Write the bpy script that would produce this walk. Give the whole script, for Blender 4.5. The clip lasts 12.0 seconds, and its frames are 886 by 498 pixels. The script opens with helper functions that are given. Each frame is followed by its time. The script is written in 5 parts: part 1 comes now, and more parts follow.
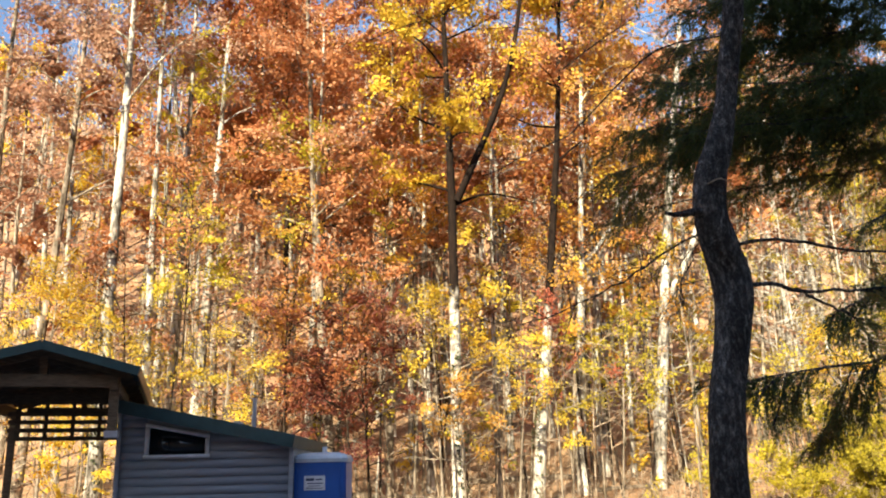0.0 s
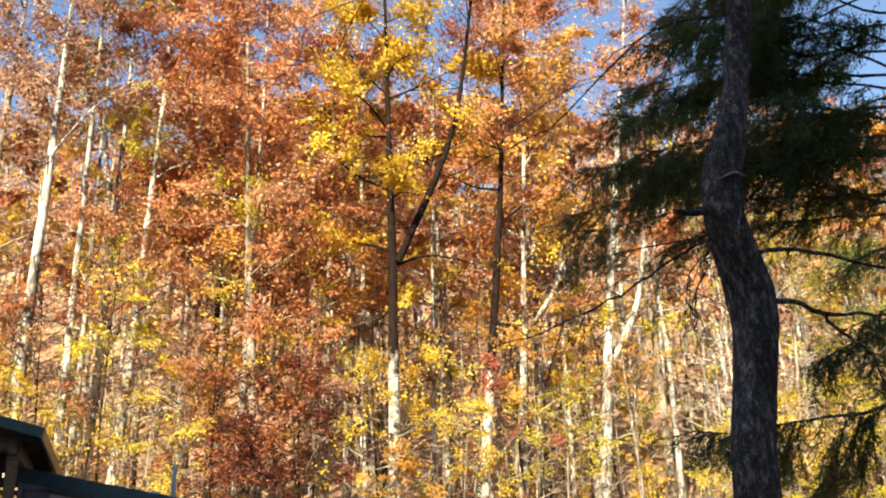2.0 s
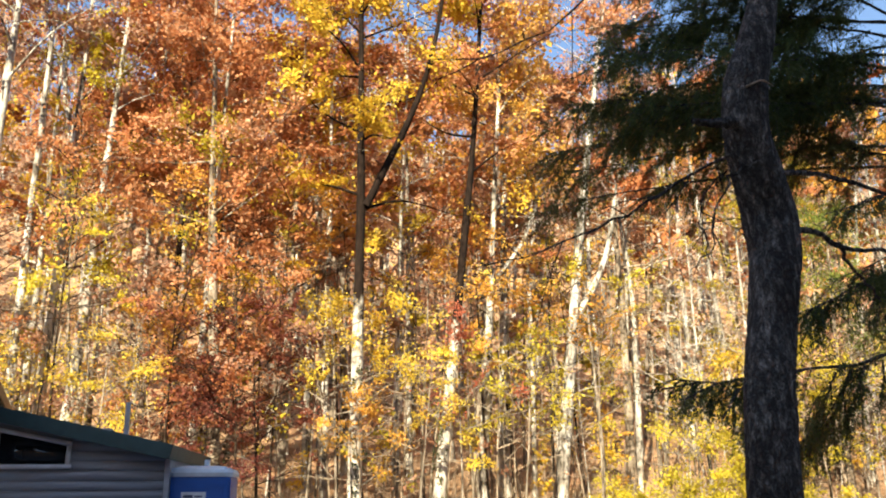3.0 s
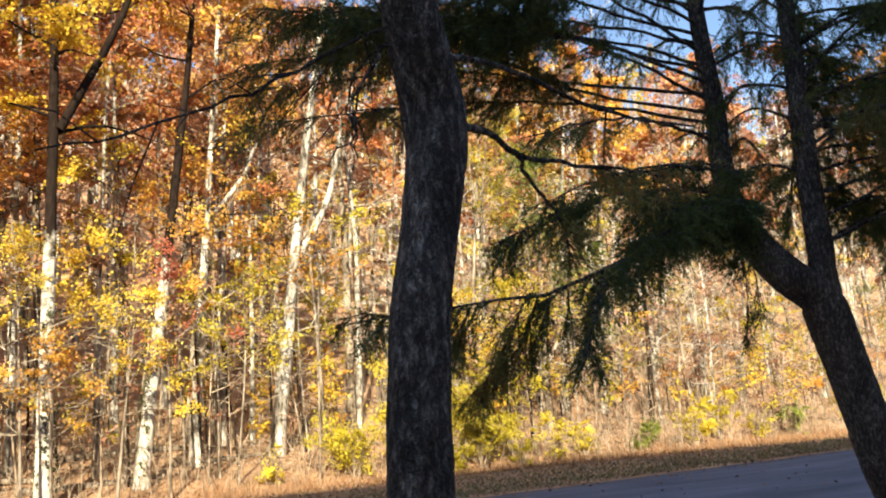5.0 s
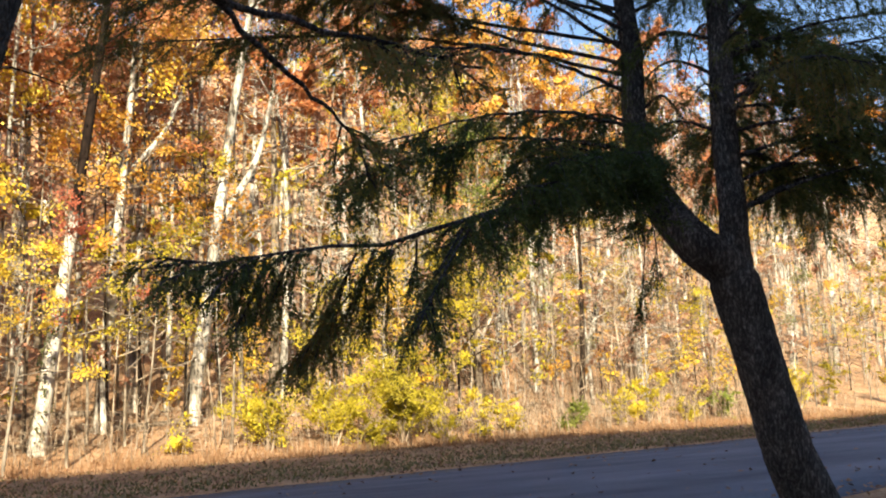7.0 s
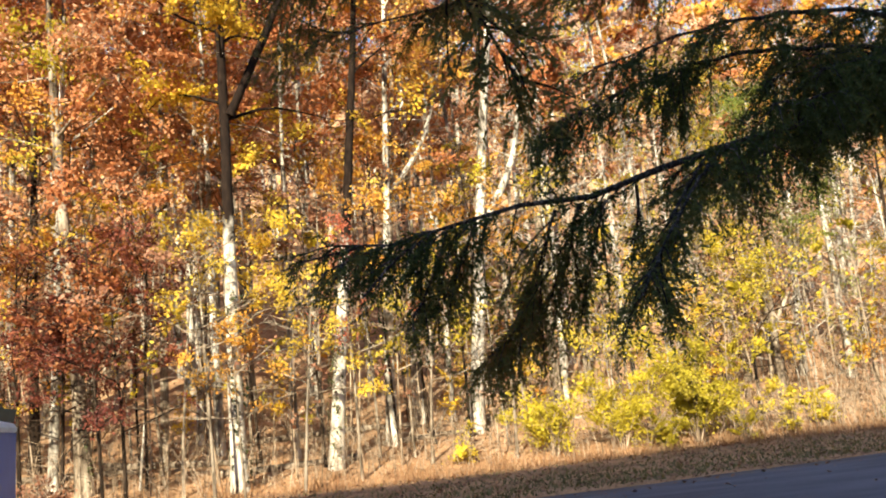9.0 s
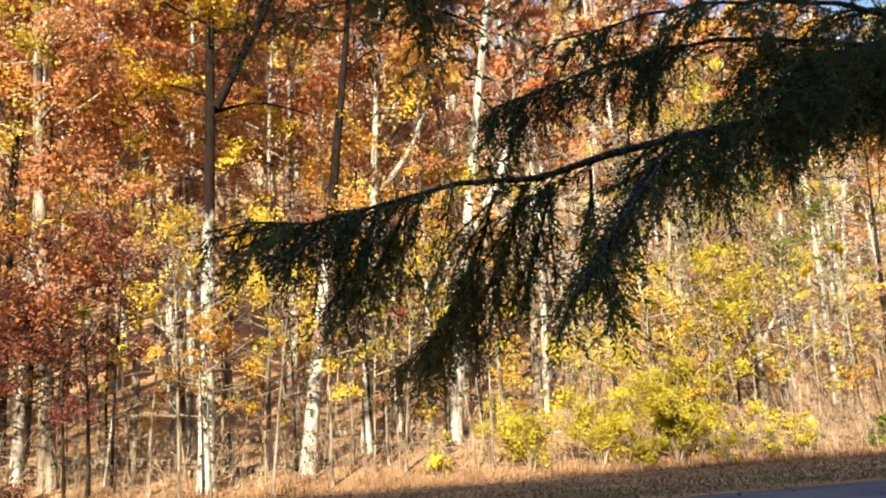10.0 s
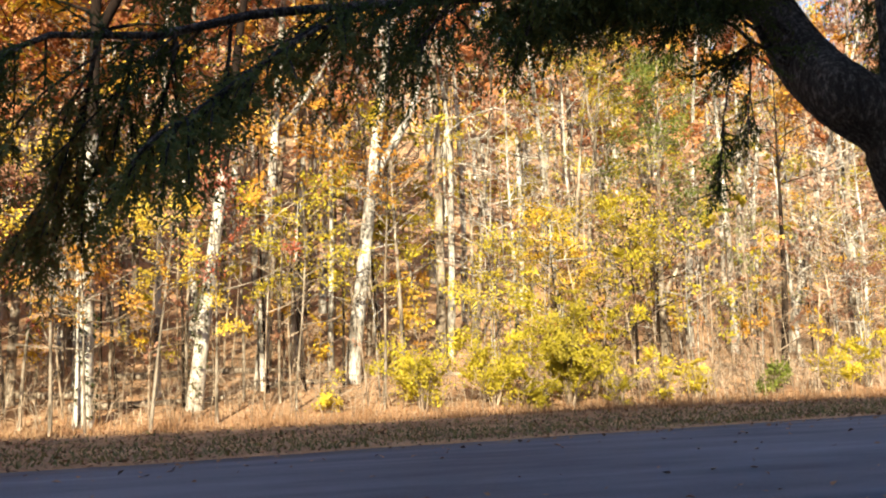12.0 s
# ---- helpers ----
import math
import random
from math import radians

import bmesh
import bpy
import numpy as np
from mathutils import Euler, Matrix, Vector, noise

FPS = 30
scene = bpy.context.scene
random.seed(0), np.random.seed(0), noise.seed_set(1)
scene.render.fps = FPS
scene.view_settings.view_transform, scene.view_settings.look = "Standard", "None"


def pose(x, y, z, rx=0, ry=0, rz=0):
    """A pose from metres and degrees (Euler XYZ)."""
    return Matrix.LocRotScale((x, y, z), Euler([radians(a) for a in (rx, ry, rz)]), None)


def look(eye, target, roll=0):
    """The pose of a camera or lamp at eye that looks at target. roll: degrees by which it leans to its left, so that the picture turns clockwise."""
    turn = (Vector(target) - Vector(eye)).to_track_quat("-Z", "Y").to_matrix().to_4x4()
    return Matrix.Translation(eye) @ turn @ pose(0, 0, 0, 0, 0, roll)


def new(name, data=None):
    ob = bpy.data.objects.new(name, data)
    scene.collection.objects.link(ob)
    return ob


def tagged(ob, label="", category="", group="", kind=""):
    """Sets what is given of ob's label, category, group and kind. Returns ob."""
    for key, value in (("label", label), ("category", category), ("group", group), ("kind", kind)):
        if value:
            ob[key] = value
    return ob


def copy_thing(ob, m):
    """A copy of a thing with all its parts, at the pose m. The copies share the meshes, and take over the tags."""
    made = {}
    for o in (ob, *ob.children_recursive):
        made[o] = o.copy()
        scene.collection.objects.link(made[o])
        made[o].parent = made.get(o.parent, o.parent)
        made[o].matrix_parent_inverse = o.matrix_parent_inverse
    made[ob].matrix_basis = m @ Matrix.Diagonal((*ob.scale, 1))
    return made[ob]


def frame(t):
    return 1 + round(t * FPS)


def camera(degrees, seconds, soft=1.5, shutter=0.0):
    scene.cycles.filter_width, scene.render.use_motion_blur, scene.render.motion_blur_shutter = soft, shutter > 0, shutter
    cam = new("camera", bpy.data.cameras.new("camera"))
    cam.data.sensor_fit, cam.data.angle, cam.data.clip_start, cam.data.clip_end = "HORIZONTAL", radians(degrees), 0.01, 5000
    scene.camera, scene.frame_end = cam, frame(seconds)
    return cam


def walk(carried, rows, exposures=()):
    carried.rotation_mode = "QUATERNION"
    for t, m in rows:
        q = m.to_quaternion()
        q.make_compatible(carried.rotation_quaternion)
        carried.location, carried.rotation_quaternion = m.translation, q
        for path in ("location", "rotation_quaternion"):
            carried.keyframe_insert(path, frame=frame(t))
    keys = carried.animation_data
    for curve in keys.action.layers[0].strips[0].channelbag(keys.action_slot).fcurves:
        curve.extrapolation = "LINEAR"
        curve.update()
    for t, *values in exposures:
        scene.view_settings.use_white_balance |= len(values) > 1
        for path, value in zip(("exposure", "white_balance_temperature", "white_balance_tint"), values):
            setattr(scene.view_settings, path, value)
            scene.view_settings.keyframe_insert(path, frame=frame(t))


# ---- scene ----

# ---------------------------------------------------------------- camera and walk
cam = camera(55.0, 12.0, soft=2.0)
# seconds, x, y, z, yaw, pitch, lean to the right
PATH = [
    (0, 0.017, 0.197, 1.674, 0.05, 15.06, 1.40),
    (0.5, 0.015, 0.429, 1.650, -0.46, 17.84, 1.00),
    (1, -0.002, 0.703, 1.637, -0.06, 19.80, 0.88),
    (1.5, -0.087, 0.966, 1.625, -0.85, 19.77, 1.19),
    (2, -0.095, 1.252, 1.612, -4.51, 19.76, 1.96),
    (2.5, -0.124, 1.549, 1.618, -5.75, 18.30, 0.68),
    (2.7, -0.139, 1.655, 1.599, -6.25, 17.47, 0.51),
    (4.3, 0.171, 2.439, 1.652, -15.03, 13.70, 2.42),
    (4.5, 0.230, 2.498, 1.662, -20.72, 13.21, 3.78),
    (5, 0.512, 2.570, 1.666, -25.05, 11.85, 3.96),
    (5.5, 0.820, 2.734, 1.621, -27.01, 10.75, 3.38),
    (6, 1.119, 2.896, 1.617, -30.34, 10.92, 3.25),
    (6.5, 1.449, 3.036, 1.623, -28.35, 10.61, 2.25),
    (7, 1.790, 3.275, 1.621, -28.18, 10.04, 2.14),
    (7.5, 2.023, 3.440, 1.633, -26.33, 10.30, 3.13),
    (7.7, 2.105, 3.564, 1.627, -22.81, 10.74, 3.35),
    (9.3, 2.704, 4.474, 1.583, -8.71, 11.49, 5.27),
    (9.5, 2.770, 4.571, 1.568, -8.95, 11.72, 4.36),
    (10, 2.971, 4.748, 1.547, -9.93, 11.98, 2.83),
    (10.5, 3.200, 4.920, 1.533, -9.99, 12.19, 3.19),
    (11, 3.618, 4.966, 1.440, -12.82, 10.96, 3.28),
    (11.5, 4.054, 4.981, 1.350, -16.96, 9.19, 2.66),
    (12, 4.338, 5.051, 1.331, -13.94, 8.25, 1.67),
]
walk(cam, [(t, pose(x, y, z, 90 + pitch, 0, yaw) @ pose(0, 0, 0, 0, 0, -lean)) for t, x, y, z, yaw, pitch, lean in PATH],
     exposures=[(0.0, 1.42)])

# ---------------------------------------------------------------- sky and sun
SUN_EL, SUN_AZ = 26.0, 202.0      # height; compass bearing of the sun, clockwise from +y
world = bpy.data.worlds.new("sky_world")
scene.world = world
world.use_nodes = True
wn = world.node_tree.nodes
sky = wn.new("ShaderNodeTexSky")
sky.sky_type = 'NISHITA'
sky.sun_disc = False
sky.sun_elevation = radians(SUN_EL)
sky.sun_rotation = radians(SUN_AZ)
sky.air_density, sky.dust_density, sky.ozone_density = 1.0, 0.6, 2.0
wn["Background"].inputs["Strength"].default_value = 0.095
world.node_tree.links.new(sky.outputs["Color"], wn["Background"].inputs["Color"])
sun_data = bpy.data.lights.new("sun", 'SUN')
sun_data.energy, sun_data.angle, sun_data.color = 5.0, radians(0.55), (1.0, 0.9, 0.66)
sun = new("sun", sun_data)
sd = Vector((math.sin(radians(SUN_AZ)) * math.cos(radians(SUN_EL)), math.cos(radians(SUN_AZ)) * math.cos(radians(SUN_EL)), math.sin(radians(SUN_EL))))
sun.matrix_world = look(sd * 100, (0, 0, 0))


# ---------------------------------------------------------------- materials
def material(name, rough=0.8, metal=0.0):
    m = bpy.data.materials.new(name)
    m.use_nodes = True
    b = m.node_tree.nodes["Principled BSDF"]
    b.inputs["Roughness"].default_value, b.inputs["Metallic"].default_value = rough, metal
    b.inputs["Specular IOR Level"].default_value = 0.12 if rough >= 0.85 else 0.5
    return m, m.node_tree.nodes, m.node_tree.links, b


def ramp_node(nodes, stops):
    r = nodes.new("ShaderNodeValToRGB")
    e = r.color_ramp.elements
    while len(e) < len(stops):
        e.new(0.5)
    for k, (p, c) in zip(e, stops):
        k.position, k.color = p, (*c, 1)
    return r


def noise_node(nodes, links, scale, detail=4.0, stretch=(1, 1, 1), space="Object", rough=0.6):
    tc = nodes.new("ShaderNodeTexCoord")
    mp = nodes.new("ShaderNodeMapping")
    mp.inputs["Scale"].default_value = stretch
    n = nodes.new("ShaderNodeTexNoise")
    n.inputs["Scale"].default_value, n.inputs["Detail"].default_value, n.inputs["Roughness"].default_value = scale, detail, rough
    links.new(tc.outputs[space], mp.inputs["Vector"])
    links.new(mp.outputs["Vector"], n.inputs["Vector"])
    return n


def bump(nodes, links, height, bsdf, strength=0.5, distance=0.02):
    b = nodes.new("ShaderNodeBump")
    b.inputs["Strength"].default_value, b.inputs["Distance"].default_value = strength, distance
    links.new(height, b.inputs["Height"])
    links.new(b.outputs["Normal"], bsdf.inputs["Normal"])


def mixed(nodes, links, a, b, fac, mode='MIX'):
    m = nodes.new("ShaderNodeMix")
    m.data_type, m.blend_type = 'RGBA', mode
    for sock, val in ((m.inputs[6], a), (m.inputs[7], b), (m.inputs[0], fac)):
        if isinstance(val, (tuple, float, int)):
            sock.default_value = (*val, 1) if isinstance(val, tuple) else val
        else:
            links.new(val, sock)
    return m.outputs[2]


def leaf_material(name, stops, through_light=0.33):
    m, n, l, b = material(name, 0.6)
    b.inputs["Specular IOR Level"].default_value = 0.25
    g = n.new("ShaderNodeNewGeometry")
    oi = n.new("ShaderNodeObjectInfo")
    big = noise_node(n, l, 0.55, 3.0)
    add = n.new("ShaderNodeMath")
    add.operation = 'MULTIPLY_ADD'
    add.inputs[1].default_value = 0.24
    l.new(g.outputs["Random Per Island"], add.inputs[0])
    sub = n.new("ShaderNodeMath")
    sub.operation = 'MULTIPLY_ADD'
    sub.inputs[1].default_value, sub.inputs[2].default_value = 0.38, -0.2
    l.new(oi.outputs["Random"], sub.inputs[0])
    mul = n.new("ShaderNodeMath")
    mul.operation = 'MULTIPLY_ADD'
    mul.inputs[1].default_value = 0.8
    l.new(big.outputs["Fac"], mul.inputs[0])
    l.new(sub.outputs[0], mul.inputs[2])
    l.new(mul.outputs[0], add.inputs[2])
    r = ramp_node(n, stops)
    l.new(add.outputs[0], r.inputs["Fac"])
    l.new(r.outputs["Color"], b.inputs["Base Color"])
    tr = n.new("ShaderNodeBsdfTranslucent")
    l.new(r.outputs["Color"], tr.inputs["Color"])
    mx = n.new("ShaderNodeMixShader")
    mx.inputs[0].default_value = through_light
    l.new(b.outputs[0], mx.inputs[1])
    l.new(tr.outputs[0], mx.inputs[2])
    l.new(mx.outputs[0], n["Material Output"].inputs["Surface"])
    return m


def bark_material(name, dark, light, pale, scale=9.0, depth=0.03, stretch=(1, 1, 0.25)):
    m, n, l, b = material(name, 0.9)
    a = noise_node(n, l, scale, 6.0, stretch)
    c = noise_node(n, l, 1.5, 7.0, (1, 1, 0.45), rough=0.7)
    r = ramp_node(n, [(0.36, dark), (0.47, light), (0.72, pale)])
    l.new(a.outputs["Fac"], r.inputs["Fac"])
    r2 = ramp_node(n, [(0.38, (0.2, 0.18, 0.16)), (0.49, (0.66, 0.63, 0.59)), (0.6, (1.12, 1.1, 1.06))])
    l.new(c.outputs["Fac"], r2.inputs["Fac"])
    l.new(mixed(n, l, r.outputs["Color"], r2.outputs["Color"], 1.0, 'MULTIPLY'), b.inputs["Base Color"])
    bump(n, l, a.outputs["Fac"], b, 0.9, depth)
    return m


LEAF_RUST = leaf_material("leaf_rust", [(0.12, (0.13, 0.034, 0.016)), (0.36, (0.4, 0.135, 0.05)), (0.6, (0.58, 0.25, 0.1)), (0.88, (0.76, 0.5, 0.32))])
LEAF_ORANGE = leaf_material("leaf_orange", [(0.12, (0.3, 0.1, 0.02)), (0.4, (0.6, 0.28, 0.045)), (0.65, (0.76, 0.46, 0.08)), (0.88, (0.84, 0.6, 0.24))])
LEAF_GOLD = leaf_material("leaf_gold", [(0.15, (0.46, 0.2, 0.02)), (0.42, (0.68, 0.44, 0.04)), (0.7, (0.8, 0.6, 0.08)), (0.9, (0.84, 0.66, 0.2))])
LEAF_YELLOW = leaf_material("leaf_yellow_green", [(0.15, (0.24, 0.185, 0.03)), (0.42, (0.5, 0.41, 0.035)), (0.65, (0.67, 0.53, 0.05)), (0.9, (0.78, 0.63, 0.15))])
LEAF_GREEN = leaf_material("leaf_green", [(0.2, (0.08, 0.12, 0.02)), (0.5, (0.22, 0.26, 0.05)), (0.8, (0.42, 0.42, 0.08))])
LEAF_TAN = leaf_material("leaf_tan", [(0.15, (0.2, 0.085, 0.05)), (0.45, (0.4, 0.2, 0.12)), (0.7, (0.54, 0.33, 0.22)), (0.9, (0.66, 0.49, 0.37))])
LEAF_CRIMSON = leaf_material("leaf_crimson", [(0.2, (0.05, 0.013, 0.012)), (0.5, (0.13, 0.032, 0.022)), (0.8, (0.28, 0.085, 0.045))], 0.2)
LEAF_RED = leaf_material("leaf_red", [(0.2, (0.28, 0.06, 0.03)), (0.5, (0.5, 0.15, 0.08)), (0.8, (0.64, 0.3, 0.18))])
LEAF_DEAD = leaf_material("leaf_dead", [(0.1, (0.14, 0.07, 0.04)), (0.4, (0.26, 0.14, 0.08)), (0.7, (0.36, 0.21, 0.12)), (0.9, (0.46, 0.32, 0.2))], 0.1)
GRASS_DRY = leaf_material("dry_grass", [(0.2, (0.2, 0.09, 0.04)), (0.5, (0.36, 0.21, 0.11)), (0.8, (0.5, 0.36, 0.2))], 0.2)
GRASS_VERGE = leaf_material("verge_grass", [(0.2, (0.07, 0.075, 0.025)), (0.5, (0.15, 0.15, 0.055)), (0.8, (0.3, 0.24, 0.1))], 0.25)
NEEDLE = leaf_material("needle", [(0.1, (0.035, 0.055, 0.02)), (0.45, (0.085, 0.115, 0.035)), (0.7, (0.17, 0.17, 0.055)), (0.88, (0.26, 0.15, 0.06))], 0.5)
LEAF_IVY = leaf_material("leaf_ivy", [(0.2, (0.02, 0.025, 0.01)), (0.5, (0.05, 0.06, 0.02)), (0.8, (0.11, 0.11, 0.04))], 0.2)
BARK_PALE = bark_material("bark_pale", (0.11, 0.092, 0.076), (0.58, 0.55, 0.5), (0.84, 0.82, 0.78), 7.5)
BARK_GREY = bark_material("bark_grey", (0.12, 0.095, 0.07), (0.34, 0.28, 0.22), (0.56, 0.5, 0.42), 8.0)
BARK_DARK = bark_material("bark_dark", (0.015, 0.011, 0.008), (0.045, 0.03, 0.022), (0.11, 0.08, 0.058), 8.0)


def crown_shaded_bark():
    """Pale scaling bark on the lower trunk, the crown's shade put into the colour above."""
    m, n, l, b = material("bark_crown_shade", 0.9)
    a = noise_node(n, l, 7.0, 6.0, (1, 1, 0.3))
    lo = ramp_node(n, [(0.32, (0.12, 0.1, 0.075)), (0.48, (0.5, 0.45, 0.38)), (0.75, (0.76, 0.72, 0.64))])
    # near-black browns paint the shade of the leaves on upper trunk and limbs
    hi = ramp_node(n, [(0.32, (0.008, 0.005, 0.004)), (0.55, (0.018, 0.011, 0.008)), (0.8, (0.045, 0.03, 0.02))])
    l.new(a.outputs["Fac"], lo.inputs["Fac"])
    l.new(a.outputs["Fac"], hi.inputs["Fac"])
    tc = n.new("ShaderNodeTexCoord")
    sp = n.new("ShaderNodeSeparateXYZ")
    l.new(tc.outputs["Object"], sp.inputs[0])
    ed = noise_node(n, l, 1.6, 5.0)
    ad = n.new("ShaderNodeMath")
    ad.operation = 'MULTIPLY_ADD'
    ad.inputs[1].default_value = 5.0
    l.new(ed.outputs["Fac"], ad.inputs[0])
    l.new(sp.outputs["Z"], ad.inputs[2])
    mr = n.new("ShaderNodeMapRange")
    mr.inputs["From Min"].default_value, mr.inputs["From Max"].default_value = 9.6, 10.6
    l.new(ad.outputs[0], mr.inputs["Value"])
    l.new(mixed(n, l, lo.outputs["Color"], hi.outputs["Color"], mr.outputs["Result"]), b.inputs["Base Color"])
    bump(n, l, a.outputs["Fac"], b, 0.9, 0.03)
    return m


BARK_CROWN_SHADE = crown_shaded_bark()
BARK_TWIG = bark_material("bark_twig", (0.2, 0.145, 0.1), (0.46, 0.36, 0.27), (0.66, 0.55, 0.44), 5.0, 0.005)


def plated_bark():
    m, n, l, b = material("bark_pine", 0.9)
    tc = n.new("ShaderNodeTexCoord")
    mp = n.new("ShaderNodeMapping")
    mp.inputs["Scale"].default_value = (1, 1, 0.36)
    warp = noise_node(n, l, 14.0, 3.0)
    va = n.new("ShaderNodeVectorMath")
    va.operation = 'MULTIPLY_ADD'
    va.inputs[1].default_value = (0.09, 0.09, 0.09)
    l.new(tc.outputs["Object"], mp.inputs["Vector"])
    l.new(warp.outputs["Color"], va.inputs[0])
    l.new(mp.outputs["Vector"], va.inputs[2])
    v = n.new("ShaderNodeTexVoronoi")
    v.feature = 'DISTANCE_TO_EDGE'
    v.inputs["Scale"].default_value = 46.0
    l.new(va.outputs["Vector"], v.inputs["Vector"])
    cr = ramp_node(n, [(0.0, (0.075, 0.07, 0.066)), (0.16, (0.13, 0.125, 0.12)), (0.6, (0.185, 0.18, 0.172))])
    l.new(v.outputs["Distance"], cr.inputs["Fac"])
    fl = noise_node(n, l, 34.0, 5.0, (1, 1, 0.4), rough=0.7)
    fr = ramp_node(n, [(0.46, (0.45, 0.45, 0.46)), (0.56, (1.0, 1.0, 1.0)), (0.68, (2.1, 2.1, 2.1))])
    l.new(fl.outputs["Fac"], fr.inputs["Fac"])
    big = noise_node(n, l, 4.0, 4.0, (1, 1, 0.4))
    br = ramp_node(n, [(0.35, (0.5, 0.5, 0.5)), (0.65, (1.15, 1.15, 1.15))])
    l.new(big.outputs["Fac"], br.inputs["Fac"])
    c1 = mixed(n, l, cr.outputs["Color"], fr.outputs["Color"], 1.0, 'MULTIPLY')
    l.new(mixed(n, l, c1, br.outputs["Color"], 1.0, 'MULTIPLY'), b.inputs["Base Color"])
    hm = n.new("ShaderNodeMath")
    hm.operation = 'MULTIPLY_ADD'
    hm.inputs[1].default_value = 0.5
    l.new(fl.outputs["Fac"], hm.inputs[0])
    mn = n.new("ShaderNodeMath")
    mn.operation = 'MINIMUM'
    mn.inputs[1].default_value = 0.3
    l.new(v.outputs["Distance"], mn.inputs[0])
    l.new(mn.outputs[0], hm.inputs[2])
    bump(n, l, hm.outputs[0], b, 1.0, 0.03)
    return m


BARK_PINE = plated_bark()



def ground_material():
    m, n, l, b = material("leaf_litter", 0.95)
    fine = noise_node(n, l, 7.0, 8.0, rough=0.75)
    mid = noise_node(n, l, 0.5, 5.0)
    r = ramp_node(n, [(0.28, (0.16, 0.085, 0.045)), (0.42, (0.38, 0.23, 0.13)), (0.56, (0.56, 0.38, 0.24)), (0.74, (0.74, 0.57, 0.41))])
    l.new(fine.outputs["Fac"], r.inputs["Fac"])
    r2 = ramp_node(n, [(0.35, (0.62, 0.58, 0.55)), (0.62, (1.12, 1.04, 0.95))])
    l.new(mid.outputs["Fac"], r2.inputs["Fac"])
    l.new(mixed(n, l, r.outputs["Color"], r2.outputs["Color"], 1.0, 'MULTIPLY'), b.inputs["Base Color"])
    bump(n, l, fine.outputs["Fac"], b, 0.8, 0.05)
    return m


def asphalt_material():
    m, n, l, b = material("worn_asphalt", 0.85)
    fine = noise_node(n, l, 60.0, 4.0)
    mid = noise_node(n, l, 0.55, 6.0, (0.35, 1.6, 1))
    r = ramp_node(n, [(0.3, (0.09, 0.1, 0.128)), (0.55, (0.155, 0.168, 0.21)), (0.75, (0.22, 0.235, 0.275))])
    l.new(mid.outputs["Fac"], r.inputs["Fac"])
    r2 = ramp_node(n, [(0.3, (0.7, 0.7, 0.7)), (0.7, (1.2, 1.2, 1.2))])
    l.new(fine.outputs["Fac"], r2.inputs["Fac"])
    l.new(mixed(n, l, r.outputs["Color"], r2.outputs["Color"], 1.0, 'MULTIPLY'), b.inputs["Base Color"])
    bump(n, l, fine.outputs["Fac"], b, 0.6, 0.01)
    return m


def painted(name, colour, rough=0.6, scale=3.0, stretch=(1, 1, 1), spread=0.2, metal=0.0):
    m, n, l, b = material(name, rough, metal)
    a = noise_node(n, l, scale, 6.0, stretch)
    lo, hi = tuple(c * (1 - spread) for c in colour), tuple(min(1, c * (1 + spread)) for c in colour)
    r = ramp_node(n, [(0.3, lo), (0.7, hi)])
    l.new(a.outputs["Fac"], r.inputs["Fac"])
    l.new(r.outputs["Color"], b.inputs["Base Color"])
    bump(n, l, a.outputs["Fac"], b, 0.25, 0.01)
    return m


LITTER, ASPHALT = ground_material(), asphalt_material()
SIDING = painted("grey_siding_paint", (0.3, 0.325, 0.36), 0.65, 2.0, (0.4, 1, 4))
TRIM_WHITE = painted("white_trim_paint", (0.8, 0.8, 0.8), 0.5)
ROOF_GREEN = painted("dark_green_metal", (0.03, 0.07, 0.07), 0.6, 4.0, (1, 1, 1), 0.25)
TIMBER_OLD = painted("weathered_timber", (0.14, 0.1, 0.065), 0.85, 6.0, (1, 6, 6), 0.35)
# sunlight on the pavilion's eave boards, put into the timber colour
TIMBER_SUNLIT = painted("sunlit_timber", (0.62, 0.36, 0.14), 0.7, 6.0, (6, 1, 6), 0.25)
PLASTIC_BLUE = painted("blue_plastic", (0.022, 0.115, 0.42), 0.4, 2.0, (1, 1, 1), 0.12)
PLASTIC_PALE = painted("pale_grey_plastic", (0.6, 0.66, 0.7), 0.45)
PVC_GREY = painted("grey_plastic_pipe", (0.42, 0.42, 0.44), 0.5)
PAPER = painted("white_sign", (0.7, 0.72, 0.74), 0.5)
INK = painted("dark_print", (0.05, 0.07, 0.12), 0.6)


def glass_material():
    m, n, l, b = material("dark_window_glass", 0.06)
    b.inputs["Base Color"].default_value = (0.012, 0.015, 0.018, 1)
    b.inputs["Specular IOR Level"].default_value = 0.5
    return m


GLASS = glass_material()


